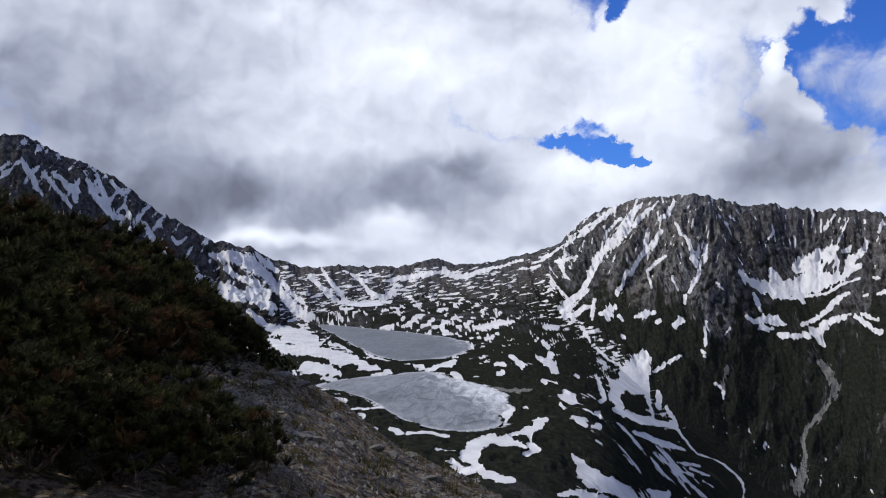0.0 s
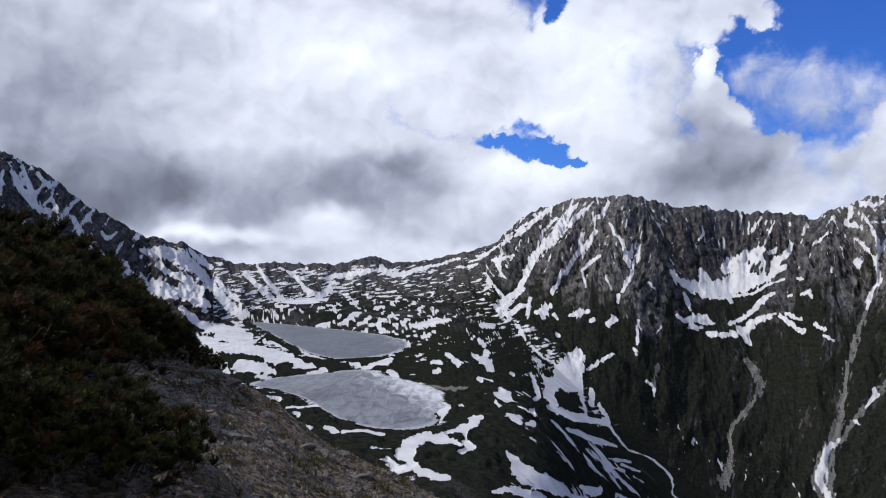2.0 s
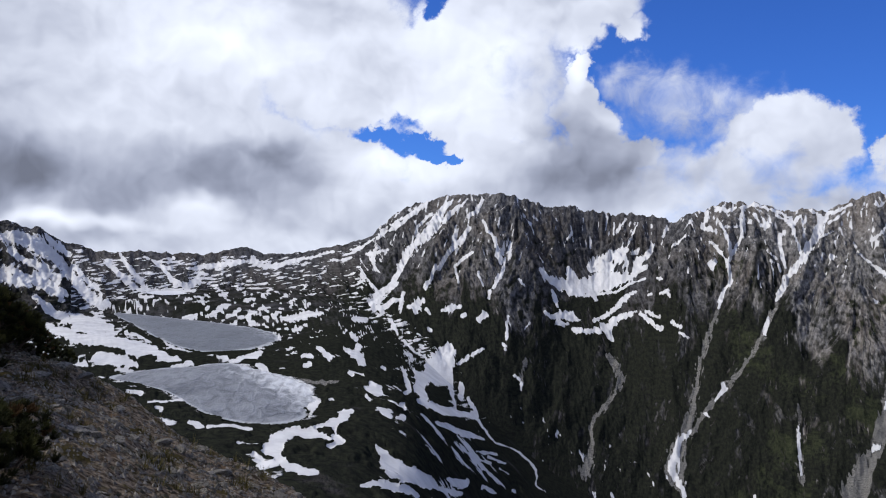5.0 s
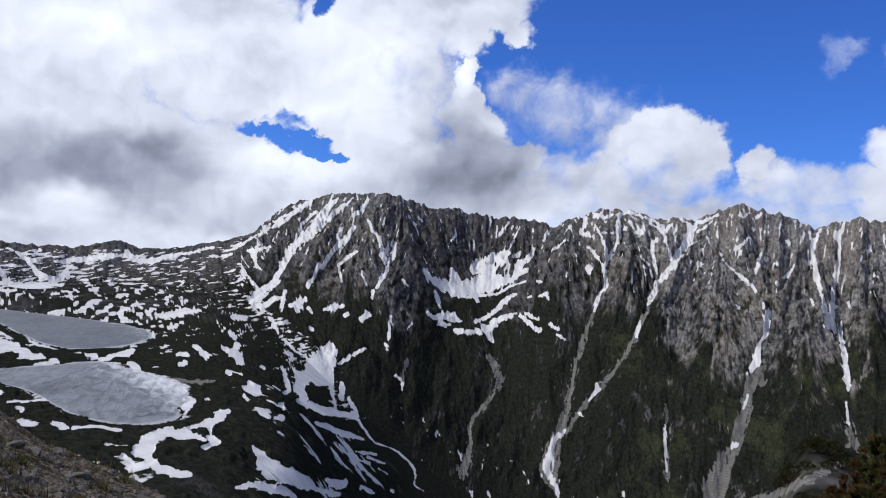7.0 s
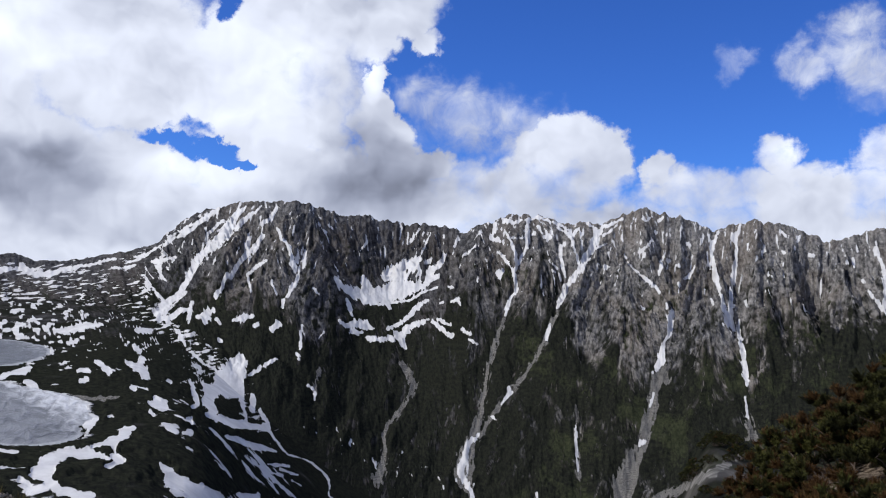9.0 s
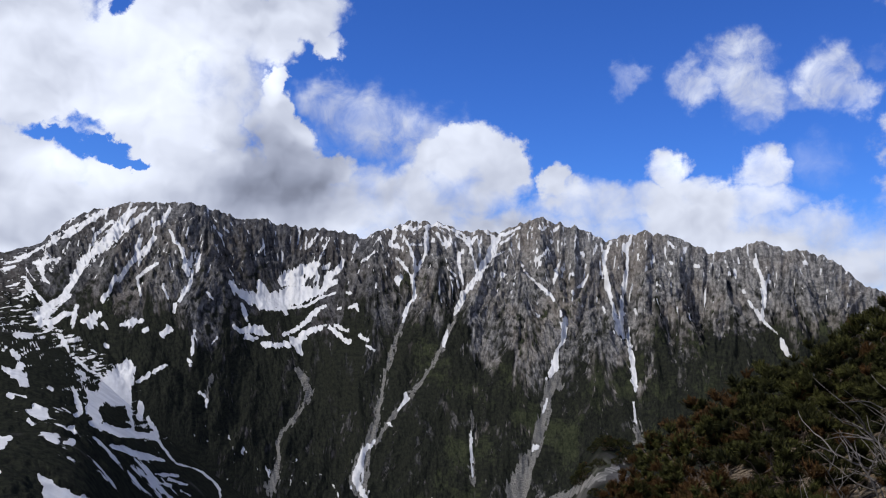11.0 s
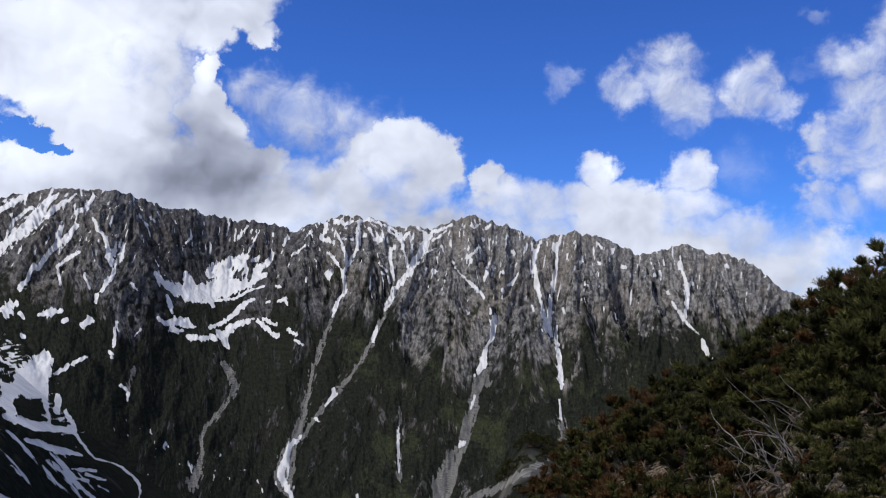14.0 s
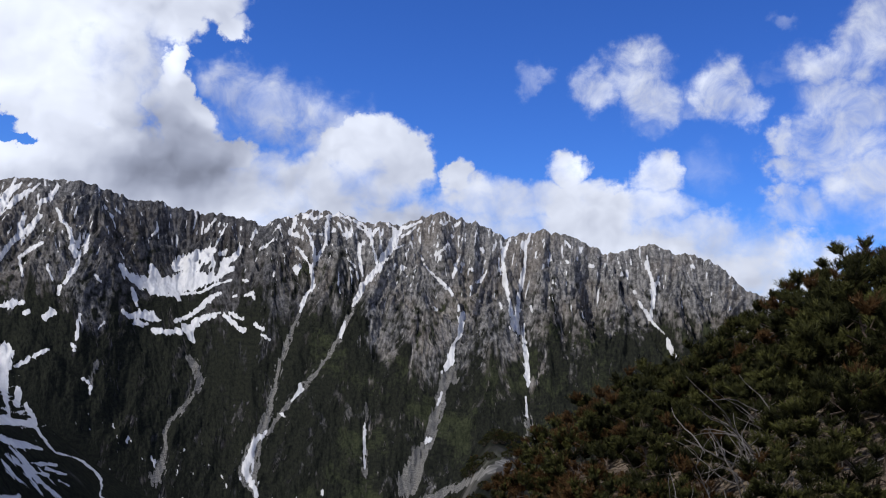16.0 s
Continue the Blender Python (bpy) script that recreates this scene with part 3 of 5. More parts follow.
for line in FALL:
    for (e0, b0), (e1, b1) in zip(line, line[1:]):
        k = np.clip(((ce - e0) * (e1 - e0) + (cb - b0) * (b1 - b0)) / ((e1 - e0) ** 2 + (b1 - b0) ** 2), 0, 1)
        w = 1 / (0.35 + (ce - e0 - k * (e1 - e0)) ** 2 + (cb - b0 - k * (b1 - b0)) ** 2) ** 1.6
        # ribs between the gullies lean in towards them
        inward = np.clip((cb - b0 - k * (b1 - b0)) * 0.6, -0.85, 0.85)
        pull, total = pull + w * ((b1 - b0) / (e1 - e0) + inward), total + w
pull = np.repeat(np.repeat(pull / total, 10, 0), 10, 1)[:len(ge), :len(gb)]
RI, RJ = np.meshgrid(np.arange(len(ge)), np.arange(len(gb)), indexing="ij")


def combed(field, steps, stride):
    """A field smeared along the fall lines."""
    out = field.copy()
    for way in (-1, 1):
        i, j = RI.astype(np.float32), RJ.astype(np.float32)
        for _ in range(steps):
            p = pull[np.clip(i, 0, len(ge) - 1).astype(int), np.clip(j, 0, len(gb) - 1).astype(int)]
            n = way * stride / np.sqrt(1 + p * p)
            i, j = i + n, j + n * p
            out = out + field[np.clip(i, 0, len(ge) - 1).astype(int), np.clip(j, 0, len(gb) - 1).astype(int)]
    return (out / out.std()).astype(np.float32)


def laid(field):
    """A field of the fall lines, on the land."""
    u, w = np.clip((BB - gb[0]) / GRID, 0, len(gb) - 1.01), np.clip((lean - ge[0]) / GRID, 0, len(ge) - 1.01)
    j, i = u.astype(int), w.astype(int)
    fu, fw = u - j, w - i
    return (field[i, j] * (1 - fu) + field[i, j + 1] * fu) * (1 - fw) + (field[i + 1, j] * (1 - fu) + field[i + 1, j + 1] * fu) * fw


GB, GE = RJ * GRID, RI * GRID
specks = np.random.RandomState(5).randn(*RI.shape).astype(np.float32)
specks = specks + 0.6 * (np.roll(specks, 1, 1) + np.roll(specks, 1, 0))
buttress = laid(combed(gnoise(GB / 2.3 + 6, GE / 2.3), 5, 10))
ribs_large = laid(combed(gnoise(GB / 1.1, GE / 1.1 + 4), 6, 6))
ribs_mid = laid(combed(gnoise(GB / 0.42 + 3, GE / 0.42), 6, 2.4))
ribs_small = laid(combed(gnoise(GB / 0.17 + 8, GE / 0.17), 4, 1.5))
runnels = laid(combed(specks, 4, 1.0))
edge_large, edge_mid, edge_small = [0.8 - np.abs(r) for r in (ribs_large, ribs_mid, ribs_small)]
crags = 0.6 * (ridged(BB * 1.3 + 0.6 * lean, lean * 1.1 - 0.5 * BB, 5, 0.6) - 1.0)
gentle = np.where(wall & (BB > -11) & (BB < 8), 0.35, 1.0)
low_knolls = fbm(BB * 0.8 + 5, lean * 0.45, 4, 0.55)
HGT += env * carved * ((10 + 14 * bare) * (1 - np.exp(-gap / 1.6)) - 8 - 3 * bare)
HGT += env * carved * (1 - bare) * 6 * low_knolls
strong = 0.22 + 0.78 * np.where(BB > 8, bare, 1.0)
# snow and scree fill the bowl of the cirque and the fan below the peak
for b0, e0, wide, tall in [(23.4, -1.0, 3.4, 1.9), (12.3, -6.8, 1.6, 1.6)]:
    strong = strong * (1 - 0.88 * np.exp(-((BB - b0) / wide) ** 4 - ((lean - e0) / tall) ** 4))
HGT += env * gentle * strong * (16 * (0.8 - np.abs(buttress)) + 5.5 * edge_large + 2.6 * edge_mid + 0.8 * edge_small + 0.5 * runnels + 15.0 * crags) * np.clip(DIST / 1800, 0.6, 1.3)
hump = fbm(X / 110, Y / 110, 5, 0.5)
shelf_env = np.where(PART == 2, sstep(0, 0.1, SPAN) * (1 - 0.5 * sstep(0.9, 1, SPAN)), 0) + np.where(wall, 0.5 * (1 - sstep(0, 0.12, SPAN)), 0)
HGT += shelf_env * hump * (8 - 4 * sstep(10, 13, BB) )
HGT += np.where(PART == 1, sstep(0.02, 0.3, SPAN) * fbm(X / 26, Y / 26, 4, 0.5) * (6 - 3.0 * sstep(30, 36, BB)), 0)
HGT += np.where(PART <= 1, (0.10 * fbm(X / 0.9, Y / 0.9, 4, 0.55) + 0.16 * fbm(X / 3.0 + 7, Y / 3.0, 2)) * sstep(0.8, 2.5, DIST) * (1 - sstep(16, 30, DIST)), 0)
LAKES = [(ring(LAKE_FRONT), 0.0), (ring(LAKE_GREAT), 3.0), (ring(LAKE_REAR), 30.0)]
shore = np.full(X.shape, 1e9)
zone = (PART >= 2) & (np.abs(BB) < 16) & (DIST < 2700)
for shape, level in LAKES:
    far = beyond(shape, X[zone], Y[zone]) + 10 * fbm(X[zone] / 40, Y[zone] / 40, 3)
    blend = sstep(0, 110, far)
    h = HGT[zone]
    h = np.where(far < 0, level - 3.0, (level + 0.25 + 0.02 * far) * (1 - blend) + h * blend)
    HGT[zone] = h
    shore[zone] = np.minimum(shore[zone], far)
DIP = np.degrees(np.arctan2(HGT - EYE_Z, DIST))

# cover: snow, dwarf pine and grass, debris
SNOW, SCREE = np.zeros(X.shape), np.zeros(X.shape)
ragged = 0.3 * ribs_mid + 0.5 * ribs_small + 0.5 * runnels
ragged = np.where(wall, np.clip(ragged, -1.6, 1.6), 2.0 * fbm(BB * 1.3, DIP * 4.2, 4, 0.5))
# snow lies in the runnels between the ribs
hollow = np.where(wall, gentle * (-0.16 * edge_mid - 0.12 * edge_small - 0.10 * runnels), 0)
calm = np.where(PART == 2, 0.40, 0.28)
BW = BB + calm * 0.22 * fbm(BB * 1.1, DIP * 1.6, 4, 0.6)
DW = DIP + calm * 0.15 * fbm(BB * 1.4 + 40, DIP * 1.4, 4, 0.6)


def strip(field, rows, rough=0.32):
    """Lays a strip along bearings and dips, of some half width, all in degrees."""
    bs, ws = [r[0] for r in rows], max(r[2] for r in rows)
    c0, c1 = np.searchsorted(B, (min(bs) - 3 * ws - 0.3, max(bs) + 3 * ws + 0.3))
    b, e = BW[:, c0:c1], DW[:, c0:c1]
    j = ragged[:, c0:c1]
    best = np.full(b.shape, -9.0)
    for (ax, ay, aw), (cx, cy, cw) in zip(rows, rows[1:]):
        ex, ey = cx - ax, cy - ay
        s = np.clip(((b - ax) * ex + (e - ay) * ey) / (ex * ex + ey * ey + 1e-9), 0, 1)
        far = np.hypot(b - ax - s * ex, e - ay - s * ey)
        w = aw + (cw - aw) * s
        best = np.maximum(best, np.clip(0.5 + (w + np.minimum(rough * w + 0.008, 0.12) * j - far) / (0.15 * w + 0.09), -1, 1))
    best = np.where((PART[:, c0:c1] >= 2) | ((field is SCREE) & (DIST[:, c0:c1] > 22)), best, 0)
    field[:, c0:c1] = np.maximum(field[:, c0:c1], best)


def snow(*rows):
    strip(SNOW, rows)


def scree(*rows):
    strip(SCREE, rows, 0.6)


BARE = np.zeros(X.shape)


def bare_of_snow(*rows):
    strip(BARE, rows)


snow((-26.56, 7.29, 0.08), (-26.31, 6.79, 0.15), (-25.99, 6.23, 0.15), (-25.68, 5.63, 0.12), (-25.36, 5.13, 0.08))
snow((-25.38, 6.50, 0.08), (-24.90, 6.01, 0.12), (-24.58, 5.50, 0.12), (-24.10, 5.00, 0.15), (-23.77, 4.49, 0.12))
snow((-24.75, 6.53, 0.12), (-24.27, 6.03, 0.15), (-23.95, 5.70, 0.19), (-23.46, 5.37, 0.23), (-23.52, 4.85, 0.15))
snow((-23.31, 6.07, 0.12), (-23.46, 5.72, 0.19))
snow((-22.82, 6.16, 0.12), (-22.49, 5.58, 0.19), (-22.16, 4.89, 0.19), (-21.66, 4.38, 0.23), (-21.33, 3.96, 0.23), (-20.83, 3.86, 0.15))
snow((-22.27, 6.64, 0.12), (-22.17, 5.94, 0.15), (-21.83, 5.08, 0.15), (-21.49, 4.38, 0.15))
snow((-21.44, 6.15, 0.08), (-21.18, 5.80, 0.12), (-20.94, 5.46, 0.12), (-20.77, 5.64, 0.08))
snow((-20.60, 4.58, 0.08), (-20.39, 4.05, 0.15), (-20.32, 3.70, 0.08))
snow((-19.48, 3.53, 0.12), (-19.13, 2.82, 0.15), (-18.79, 2.21, 0.19), (-18.27, 1.57, 0.27), (-17.75, 1.13, 0.35), (-17.05, 0.84, 0.31), (-16.53, 0.30, 0.39), (-15.82, -0.25, 0.39), (-14.94, -0.81, 0.39), (-14.04, -1.18, 0.31), (-13.32, -1.38, 0.23))
snow((-17.76, 2.66, 0.08), (-17.58, 2.29, 0.12))
snow((-15.48, 1.58, 0.15), (-14.77, 1.40, 0.27), (-14.05, 1.51, 0.35), (-13.33, 1.21, 0.46), (-12.61, 0.84, 0.46), (-11.88, 0.28, 0.31), (-11.33, -0.46, 0.27), (-10.60, -1.21, 0.31), (-10.04, -1.96, 0.35), (-9.12, -2.53, 0.39))
snow((-14.41, 0.66, 0.19), (-13.69, 0.10, 0.23), (-12.79, -0.27, 0.27), (-11.88, -1.02, 0.27))
snow((-12.97, -0.64, 0.19), (-11.87, -1.57, 0.15), (-11.14, -1.95, 0.15))
snow((-14.58, -0.44, 0.19), (-13.69, -0.82, 0.19), (-12.60, -1.38, 0.31), (-11.51, -1.95, 0.23))
snow((-12.96, -2.12, 0.15), (-12.23, -2.87, 0.27), (-11.14, -3.44, 0.31), (-10.04, -3.64, 0.31), (-8.74, -4.03, 0.31))
snow((-12.23, -3.97, 0.19), (-11.14, -4.36, 0.31), (-10.40, -4.74, 0.31))
snow((-12.43, 1.59, 0.19), (-11.88, 1.03, 0.23), (-11.15, 0.47, 0.15))
snow((-10.78, -0.28, 0.15), (-10.23, -1.03, 0.15), (-9.49, -1.60, 0.15))
snow((-8.94, 0.09, 0.19), (-8.56, -0.29, 0.15), (-7.82, -1.05, 0.23), (-7.07, -1.62, 0.15))
snow((-8.19, 0.65, 0.08), (-8.01, 0.27, 0.08), (-7.44, -0.48, 0.15), (-6.70, -1.43, 0.19))
snow((-7.07, -1.62, 0.12), (-5.57, -1.70, 0.15), (-3.68, -1.64, 0.12))
snow((-5.00, -0.87, 0.12), (-4.44, -1.25, 0.15), (-4.06, -1.45, 0.23), (-3.49, -0.88, 0.23), (-3.30, -0.50, 0.12))
snow((-6.70, 0.46, 0.08), (-6.32, 0.27, 0.08), (-5.76, -0.11, 0.12), (-5.27, -0.68, 0.12), (-4.81, -1.25, 0.15))
snow((-5.00, 0.45, 0.08), (-5.57, -0.11, 0.08))
snow((-4.06, -0.20, 0.12), (-3.11, -0.09, 0.15), (-2.16, 0.06, 0.19), (-1.21, 0.25, 0.19), (-0.64, 0.36, 0.12))
snow((-0.07, 0.62, 0.15), (0.31, 0.24, 0.19), (0.88, 0.05, 0.19), (1.64, 0.12, 0.19), (2.40, 0.42, 0.15), (3.16, 0.61, 0.12), (3.92, 0.72, 0.08), (4.49, 0.98, 0.08))
snow((4.49, 0.98, 0.08), (5.25, 1.17, 0.12))
snow((5.05, 0.60, 0.08), (5.99, 0.60, 0.12), (6.37, 0.78, 0.08))
snow((-10.41, -3.26, 0.31), (-9.30, -3.65, 0.35))
snow((-10.59, -4.00, 0.31), (-9.30, -4.21, 0.27))
snow((-10.04, -4.75, 0.35), (-8.56, -4.96, 0.46), (-7.44, -5.17, 0.46), (-6.51, -5.55, 0.54), (-5.57, -5.94, 0.39), (-4.63, -6.13, 0.27), (-3.69, -6.33, 0.15))
snow((-9.11, -5.88, 0.46), (-8.00, -6.08, 0.35), (-7.07, -6.28, 0.23))
snow((-7.26, -4.42, 0.15), (-6.70, -4.62, 0.15))
snow((-5.19, -5.01, 0.12), (-4.44, -5.39, 0.12), (-3.31, -5.78, 0.12), (-1.42, -5.98, 0.12))
snow((-1.23, -6.16, 0.08), (0.10, -5.80, 0.19), (0.67, -5.61, 0.15))
snow((0.47, -6.43, 0.15), (1.04, -6.66, 0.23))
snow((3.50, -5.80, 0.19), (3.88, -5.80, 0.19))
snow((3.50, -6.43, 0.12), (3.88, -6.36, 0.19))
snow((4.45, -5.24, 0.15), (4.82, -5.61, 0.19), (5.20, -5.98, 0.19))
snow((6.52, -4.29, 0.12), (6.89, -4.66, 0.15))
snow((6.14, -5.23, 0.12), (6.70, -5.60, 0.23), (7.26, -5.78, 0.23), (7.44, -6.33, 0.15))
snow((6.50, -6.71, 0.08), (7.43, -7.07, 0.08))
snow((7.98, -7.61, 0.15), (8.54, -7.97, 0.19))
snow((2.00, -3.44, 0.15), (2.76, -3.29, 0.23), (3.71, -3.06, 0.19), (4.65, -2.99, 0.12))
snow((6.71, -3.36, 0.19), (7.46, -3.36, 0.15))
snow((8.03, -2.61, 0.19), (8.77, -2.42, 0.19), (9.33, -2.04, 0.23))
snow((-7.44, -8.04, 0.15), (-6.70, -8.20, 0.15))
snow((-6.32, -8.76, 0.08), (-5.20, -8.71, 0.08))
snow((-5.69, -9.14, 0.12), (-5.39, -9.18, 0.12))
snow((-3.70, -9.94, 0.15), (-3.32, -10.09, 0.23), (-3.06, -10.24, 0.19))
snow((-2.57, -10.31, 0.08), (-1.24, -10.22, 0.08), (0.27, -10.48, 0.12))
snow((6.67, -9.35, 0.19), (6.29, -9.57, 0.31), (5.92, -9.94, 0.31), (5.35, -10.20, 0.27), (4.41, -10.46, 0.15))
snow((5.65, -10.45, 0.19), (5.65, -11.10, 0.23), (6.28, -11.44, 0.15), (5.34, -11.75, 0.19))
snow((2.53, -10.59, 0.19), (3.47, -10.76, 0.27), (4.41, -10.93, 0.27), (5.34, -11.28, 0.15))
snow((1.59, -10.95, 0.19), (2.15, -11.13, 0.39), (1.77, -11.67, 0.62), (1.20, -11.92, 0.31))
snow((0.64, -11.49, 0.12), (-0.68, -11.42, 0.08))
snow((0.45, -12.21, 0.15), (1.01, -12.50, 0.15))
snow((1.96, -12.39, 0.27), (2.71, -12.85, 0.27), (3.64, -13.19, 0.23), (4.58, -13.25, 0.15))
snow((3.97, -9.12, 0.23), (4.42, -8.75, 0.23), (4.04, -9.49, 0.12))
snow((5.25, -8.74, 0.12), (5.48, -8.74, 0.12))
snow((10.04, -8.95, 0.12), (10.25, -9.27, 0.08))
snow((9.81, -9.75, 0.12), (10.17, -9.81, 0.12))
snow((-1.60, -3.35, 0.08), (-1.03, -2.97, 0.15), (-0.46, -2.60, 0.08))
snow((-1.03, -3.54, 0.08), (-0.27, -3.17, 0.12), (0.49, -2.79, 0.08))
snow((-2.55, -3.15, 0.12), (-1.79, -2.59, 0.15), (-1.03, -2.41, 0.08))
snow((2.76, -4.11, 0.12), (3.51, -3.81, 0.08))
snow((13.12, 4.80, 0.12), (12.41, 4.01, 0.27), (12.07, 3.24, 0.39), (11.51, 2.61, 0.35), (10.91, 1.93, 0.35), (10.31, 1.27, 0.31), (9.87, 0.57, 0.27), (9.54, -0.19, 0.23), (9.25, -0.95, 0.23), (8.68, -1.42, 0.27), (8.06, -2.00, 0.35), (7.82, -2.20, 0.31))
snow((14.13, 4.93, 0.08), (13.23, 4.05, 0.19), (12.51, 3.41, 0.23))
snow((15.15, 4.91, 0.12), (14.74, 4.13, 0.19), (14.19, 3.73, 0.12))
snow((14.34, 2.98, 0.15), (13.88, 2.27, 0.23), (13.34, 1.79, 0.27), (12.92, 1.21, 0.19), (12.47, 0.50, 0.15), (12.30, 0.12, 0.12))
snow((13.48, 2.82, 0.12), (13.33, 2.06, 0.15))
snow((11.52, 4.71, 0.12), (11.09, 4.31, 0.15), (10.27, 3.66, 0.15), (9.49, 2.98, 0.15), (8.67, 2.56, 0.12), (7.96, 2.04, 0.08))
snow((10.62, 3.98, 0.08), (9.54, 3.36, 0.12), (8.48, 2.67, 0.08))
snow((11.74, 3.86, 0.12), (10.68, 2.86, 0.08))
snow((8.84, 1.38, 0.08), (7.47, 1.01, 0.12))
snow((7.96, 2.15, 0.08), (7.09, 1.48, 0.08))
snow((15.22, 3.48, 0.08), (15.56, 2.81, 0.12), (15.96, 2.37, 0.12), (16.29, 1.63, 0.15), (16.24, 1.25, 0.23), (16.49, 0.69, 0.12))
snow((16.71, 0.89, 0.08), (16.63, 0.13, 0.15), (16.28, -0.46, 0.15), (16.04, -0.96, 0.12))
snow((17.11, 2.05, 0.08), (17.03, 1.29, 0.15), (16.97, 0.90, 0.08))
snow((14.57, 1.36, 0.08), (13.84, 0.83, 0.12), (13.41, 0.36, 0.08), (13.51, -0.20, 0.06), (13.69, -0.76, 0.06))
snow((14.93, 0.05, 0.06), (15.28, -0.88, 0.06))
snow((15.75, -1.24, 0.12), (15.70, -1.73, 0.08))
snow((12.10, 0.41, 0.08), (11.77, -0.47, 0.12), (11.60, -0.85, 0.19), (11.44, -1.31, 0.08))
snow((9.97, -1.48, 0.12), (9.84, -2.61, 0.15), (9.75, -2.87, 0.08))
snow((10.38, -2.40, 0.12), (10.93, -2.30, 0.39), (10.77, -2.68, 0.23), (11.29, -1.99, 0.15))
snow((11.50, -2.54, 0.12), (11.78, -2.83, 0.08))
snow((12.62, -2.61, 0.12), (13.25, -2.48, 0.27), (13.73, -2.34, 0.15))
snow((13.87, -2.94, 0.12), (14.09, -2.86, 0.12))
snow((15.08, -3.15, 0.19), (15.37, -2.88, 0.27))
snow((17.04, -2.89, 0.08), (16.99, -3.45, 0.15), (16.98, -4.02, 0.13), (16.96, -4.40, 0.08))
snow((16.75, -4.78, 0.12), (16.95, -5.15, 0.10))
snow((17.72, -0.39, 0.08), (18.00, -0.76, 0.12))
snow((11.75, -3.92, 0.12), (11.90, -3.95, 0.12))
snow((9.15, -3.37, 0.12), (9.46, -3.85, 0.15), (9.63, -4.28, 0.08))
snow((8.50, -2.73, 0.12), (8.65, -2.84, 0.12))
snow((18.50, -3.28, 0.06), (18.14, -3.78, 0.06))
snow((13.02, -5.36, 0.54), (12.68, -6.04, 0.85), (12.33, -6.61, 0.92), (12.95, -7.07, 0.54), (12.48, -7.23, 0.39))
snow((13.21, -6.95, 0.27), (13.36, -7.87, 0.15), (13.55, -8.67, 0.13), (13.65, -9.18, 0.12))
snow((10.78, -6.65, 0.08), (11.17, -7.12, 0.27), (11.14, -7.92, 0.31), (11.61, -8.46, 0.27))
snow((11.84, -7.10, 0.27), (11.38, -7.63, 0.31))
snow((11.25, -8.72, 0.19), (12.00, -8.93, 0.31), (12.95, -9.27, 0.31), (13.89, -9.39, 0.23), (15.02, -9.58, 0.19), (14.71, -9.30, 0.15))
snow((10.04, -6.48, 0.08), (10.29, -7.14, 0.19), (10.55, -7.94, 0.15), (10.31, -8.23, 0.15))
snow((13.98, -7.48, 0.15), (14.04, -8.03, 0.23), (13.95, -8.40, 0.15))
snow((14.40, -8.39, 0.12), (14.92, -9.00, 0.12), (15.09, -9.47, 0.12))
snow((12.43, -10.08, 0.12), (13.38, -10.35, 0.19), (14.14, -10.69, 0.23), (15.08, -10.85, 0.15), (15.65, -11.01, 0.08))
snow((15.10, -9.72, 0.08), (15.62, -10.36, 0.08), (16.02, -10.89, 0.08), (16.42, -11.24, 0.06), (17.37, -11.50, 0.05), (17.95, -11.73, 0.06), (18.61, -12.25, 0.06), (19.13, -12.84, 0.08), (19.16, -13.30, 0.05), (19.10, -13.76, 0.05), (19.76, -14.16, 0.05))
snow((10.13, -4.71, 0.08), (10.72, -5.36, 0.08), (11.47, -5.71, 0.08), (11.79, -6.07, 0.12))
snow((13.73, -6.20, 0.08), (14.45, -5.69, 0.12), (15.11, -5.29, 0.15), (15.48, -5.09, 0.06))
snow((10.17, -5.56, 0.12), (10.55, -5.66, 0.12))
snow((11.77, -11.52, 0.08), (12.35, -12.05, 0.08))
snow((8.37, -11.55, 0.08), (8.87, -12.08, 0.27), (9.27, -12.78, 0.54), (10.02, -13.23, 0.62), (11.14, -13.65, 0.50), (12.08, -13.99, 0.39), (12.46, -14.16, 0.19))
snow((7.53, -14.09, 0.08), (8.25, -13.99, 0.23), (9.34, -14.17, 0.39), (10.45, -14.42, 0.31), (11.20, -14.76, 0.23))
snow((13.36, -13.63, 0.19), (14.12, -13.97, 0.31), (14.56, -13.78, 0.19))
snow((12.65, -14.34, 0.15), (14.15, -14.49, 0.19))
snow((15.62, -14.11, 0.12), (16.39, -14.44, 0.15))
snow((15.13, -11.82, 0.06), (16.45, -11.96, 0.12))
snow((15.34, -12.35, 0.08), (16.10, -12.51, 0.08))
snow((15.90, -12.16, 0.08), (17.05, -12.55, 0.08))
snow((15.56, -12.88, 0.06), (16.53, -13.56, 0.08))
snow((16.68, -12.85, 0.06), (17.27, -13.19, 0.06))
snow((17.62, -14.16, 0.12), (17.77, -14.19, 0.12))
snow((17.60, -6.80, 0.12), (17.84, -7.05, 0.08))
snow((18.00, -7.34, 0.12), (18.02, -7.71, 0.08))
snow((10.16, -8.96, 0.12), (10.25, -9.14, 0.08))
snow((10.02, -9.65, 0.15), (10.24, -9.72, 0.15))
snow((7.64, -7.88, 0.12), (8.11, -7.98, 0.35), (8.49, -8.23, 0.23))
snow((7.70, -8.46, 0.15), (7.89, -8.60, 0.15))
snow((7.06, -5.09, 0.19), (6.90, -5.46, 0.23), (7.30, -6.18, 0.27))
snow((6.54, -6.88, 0.15), (6.76, -6.99, 0.15))
snow((8.69, -6.55, 0.12), (8.88, -6.62, 0.12))
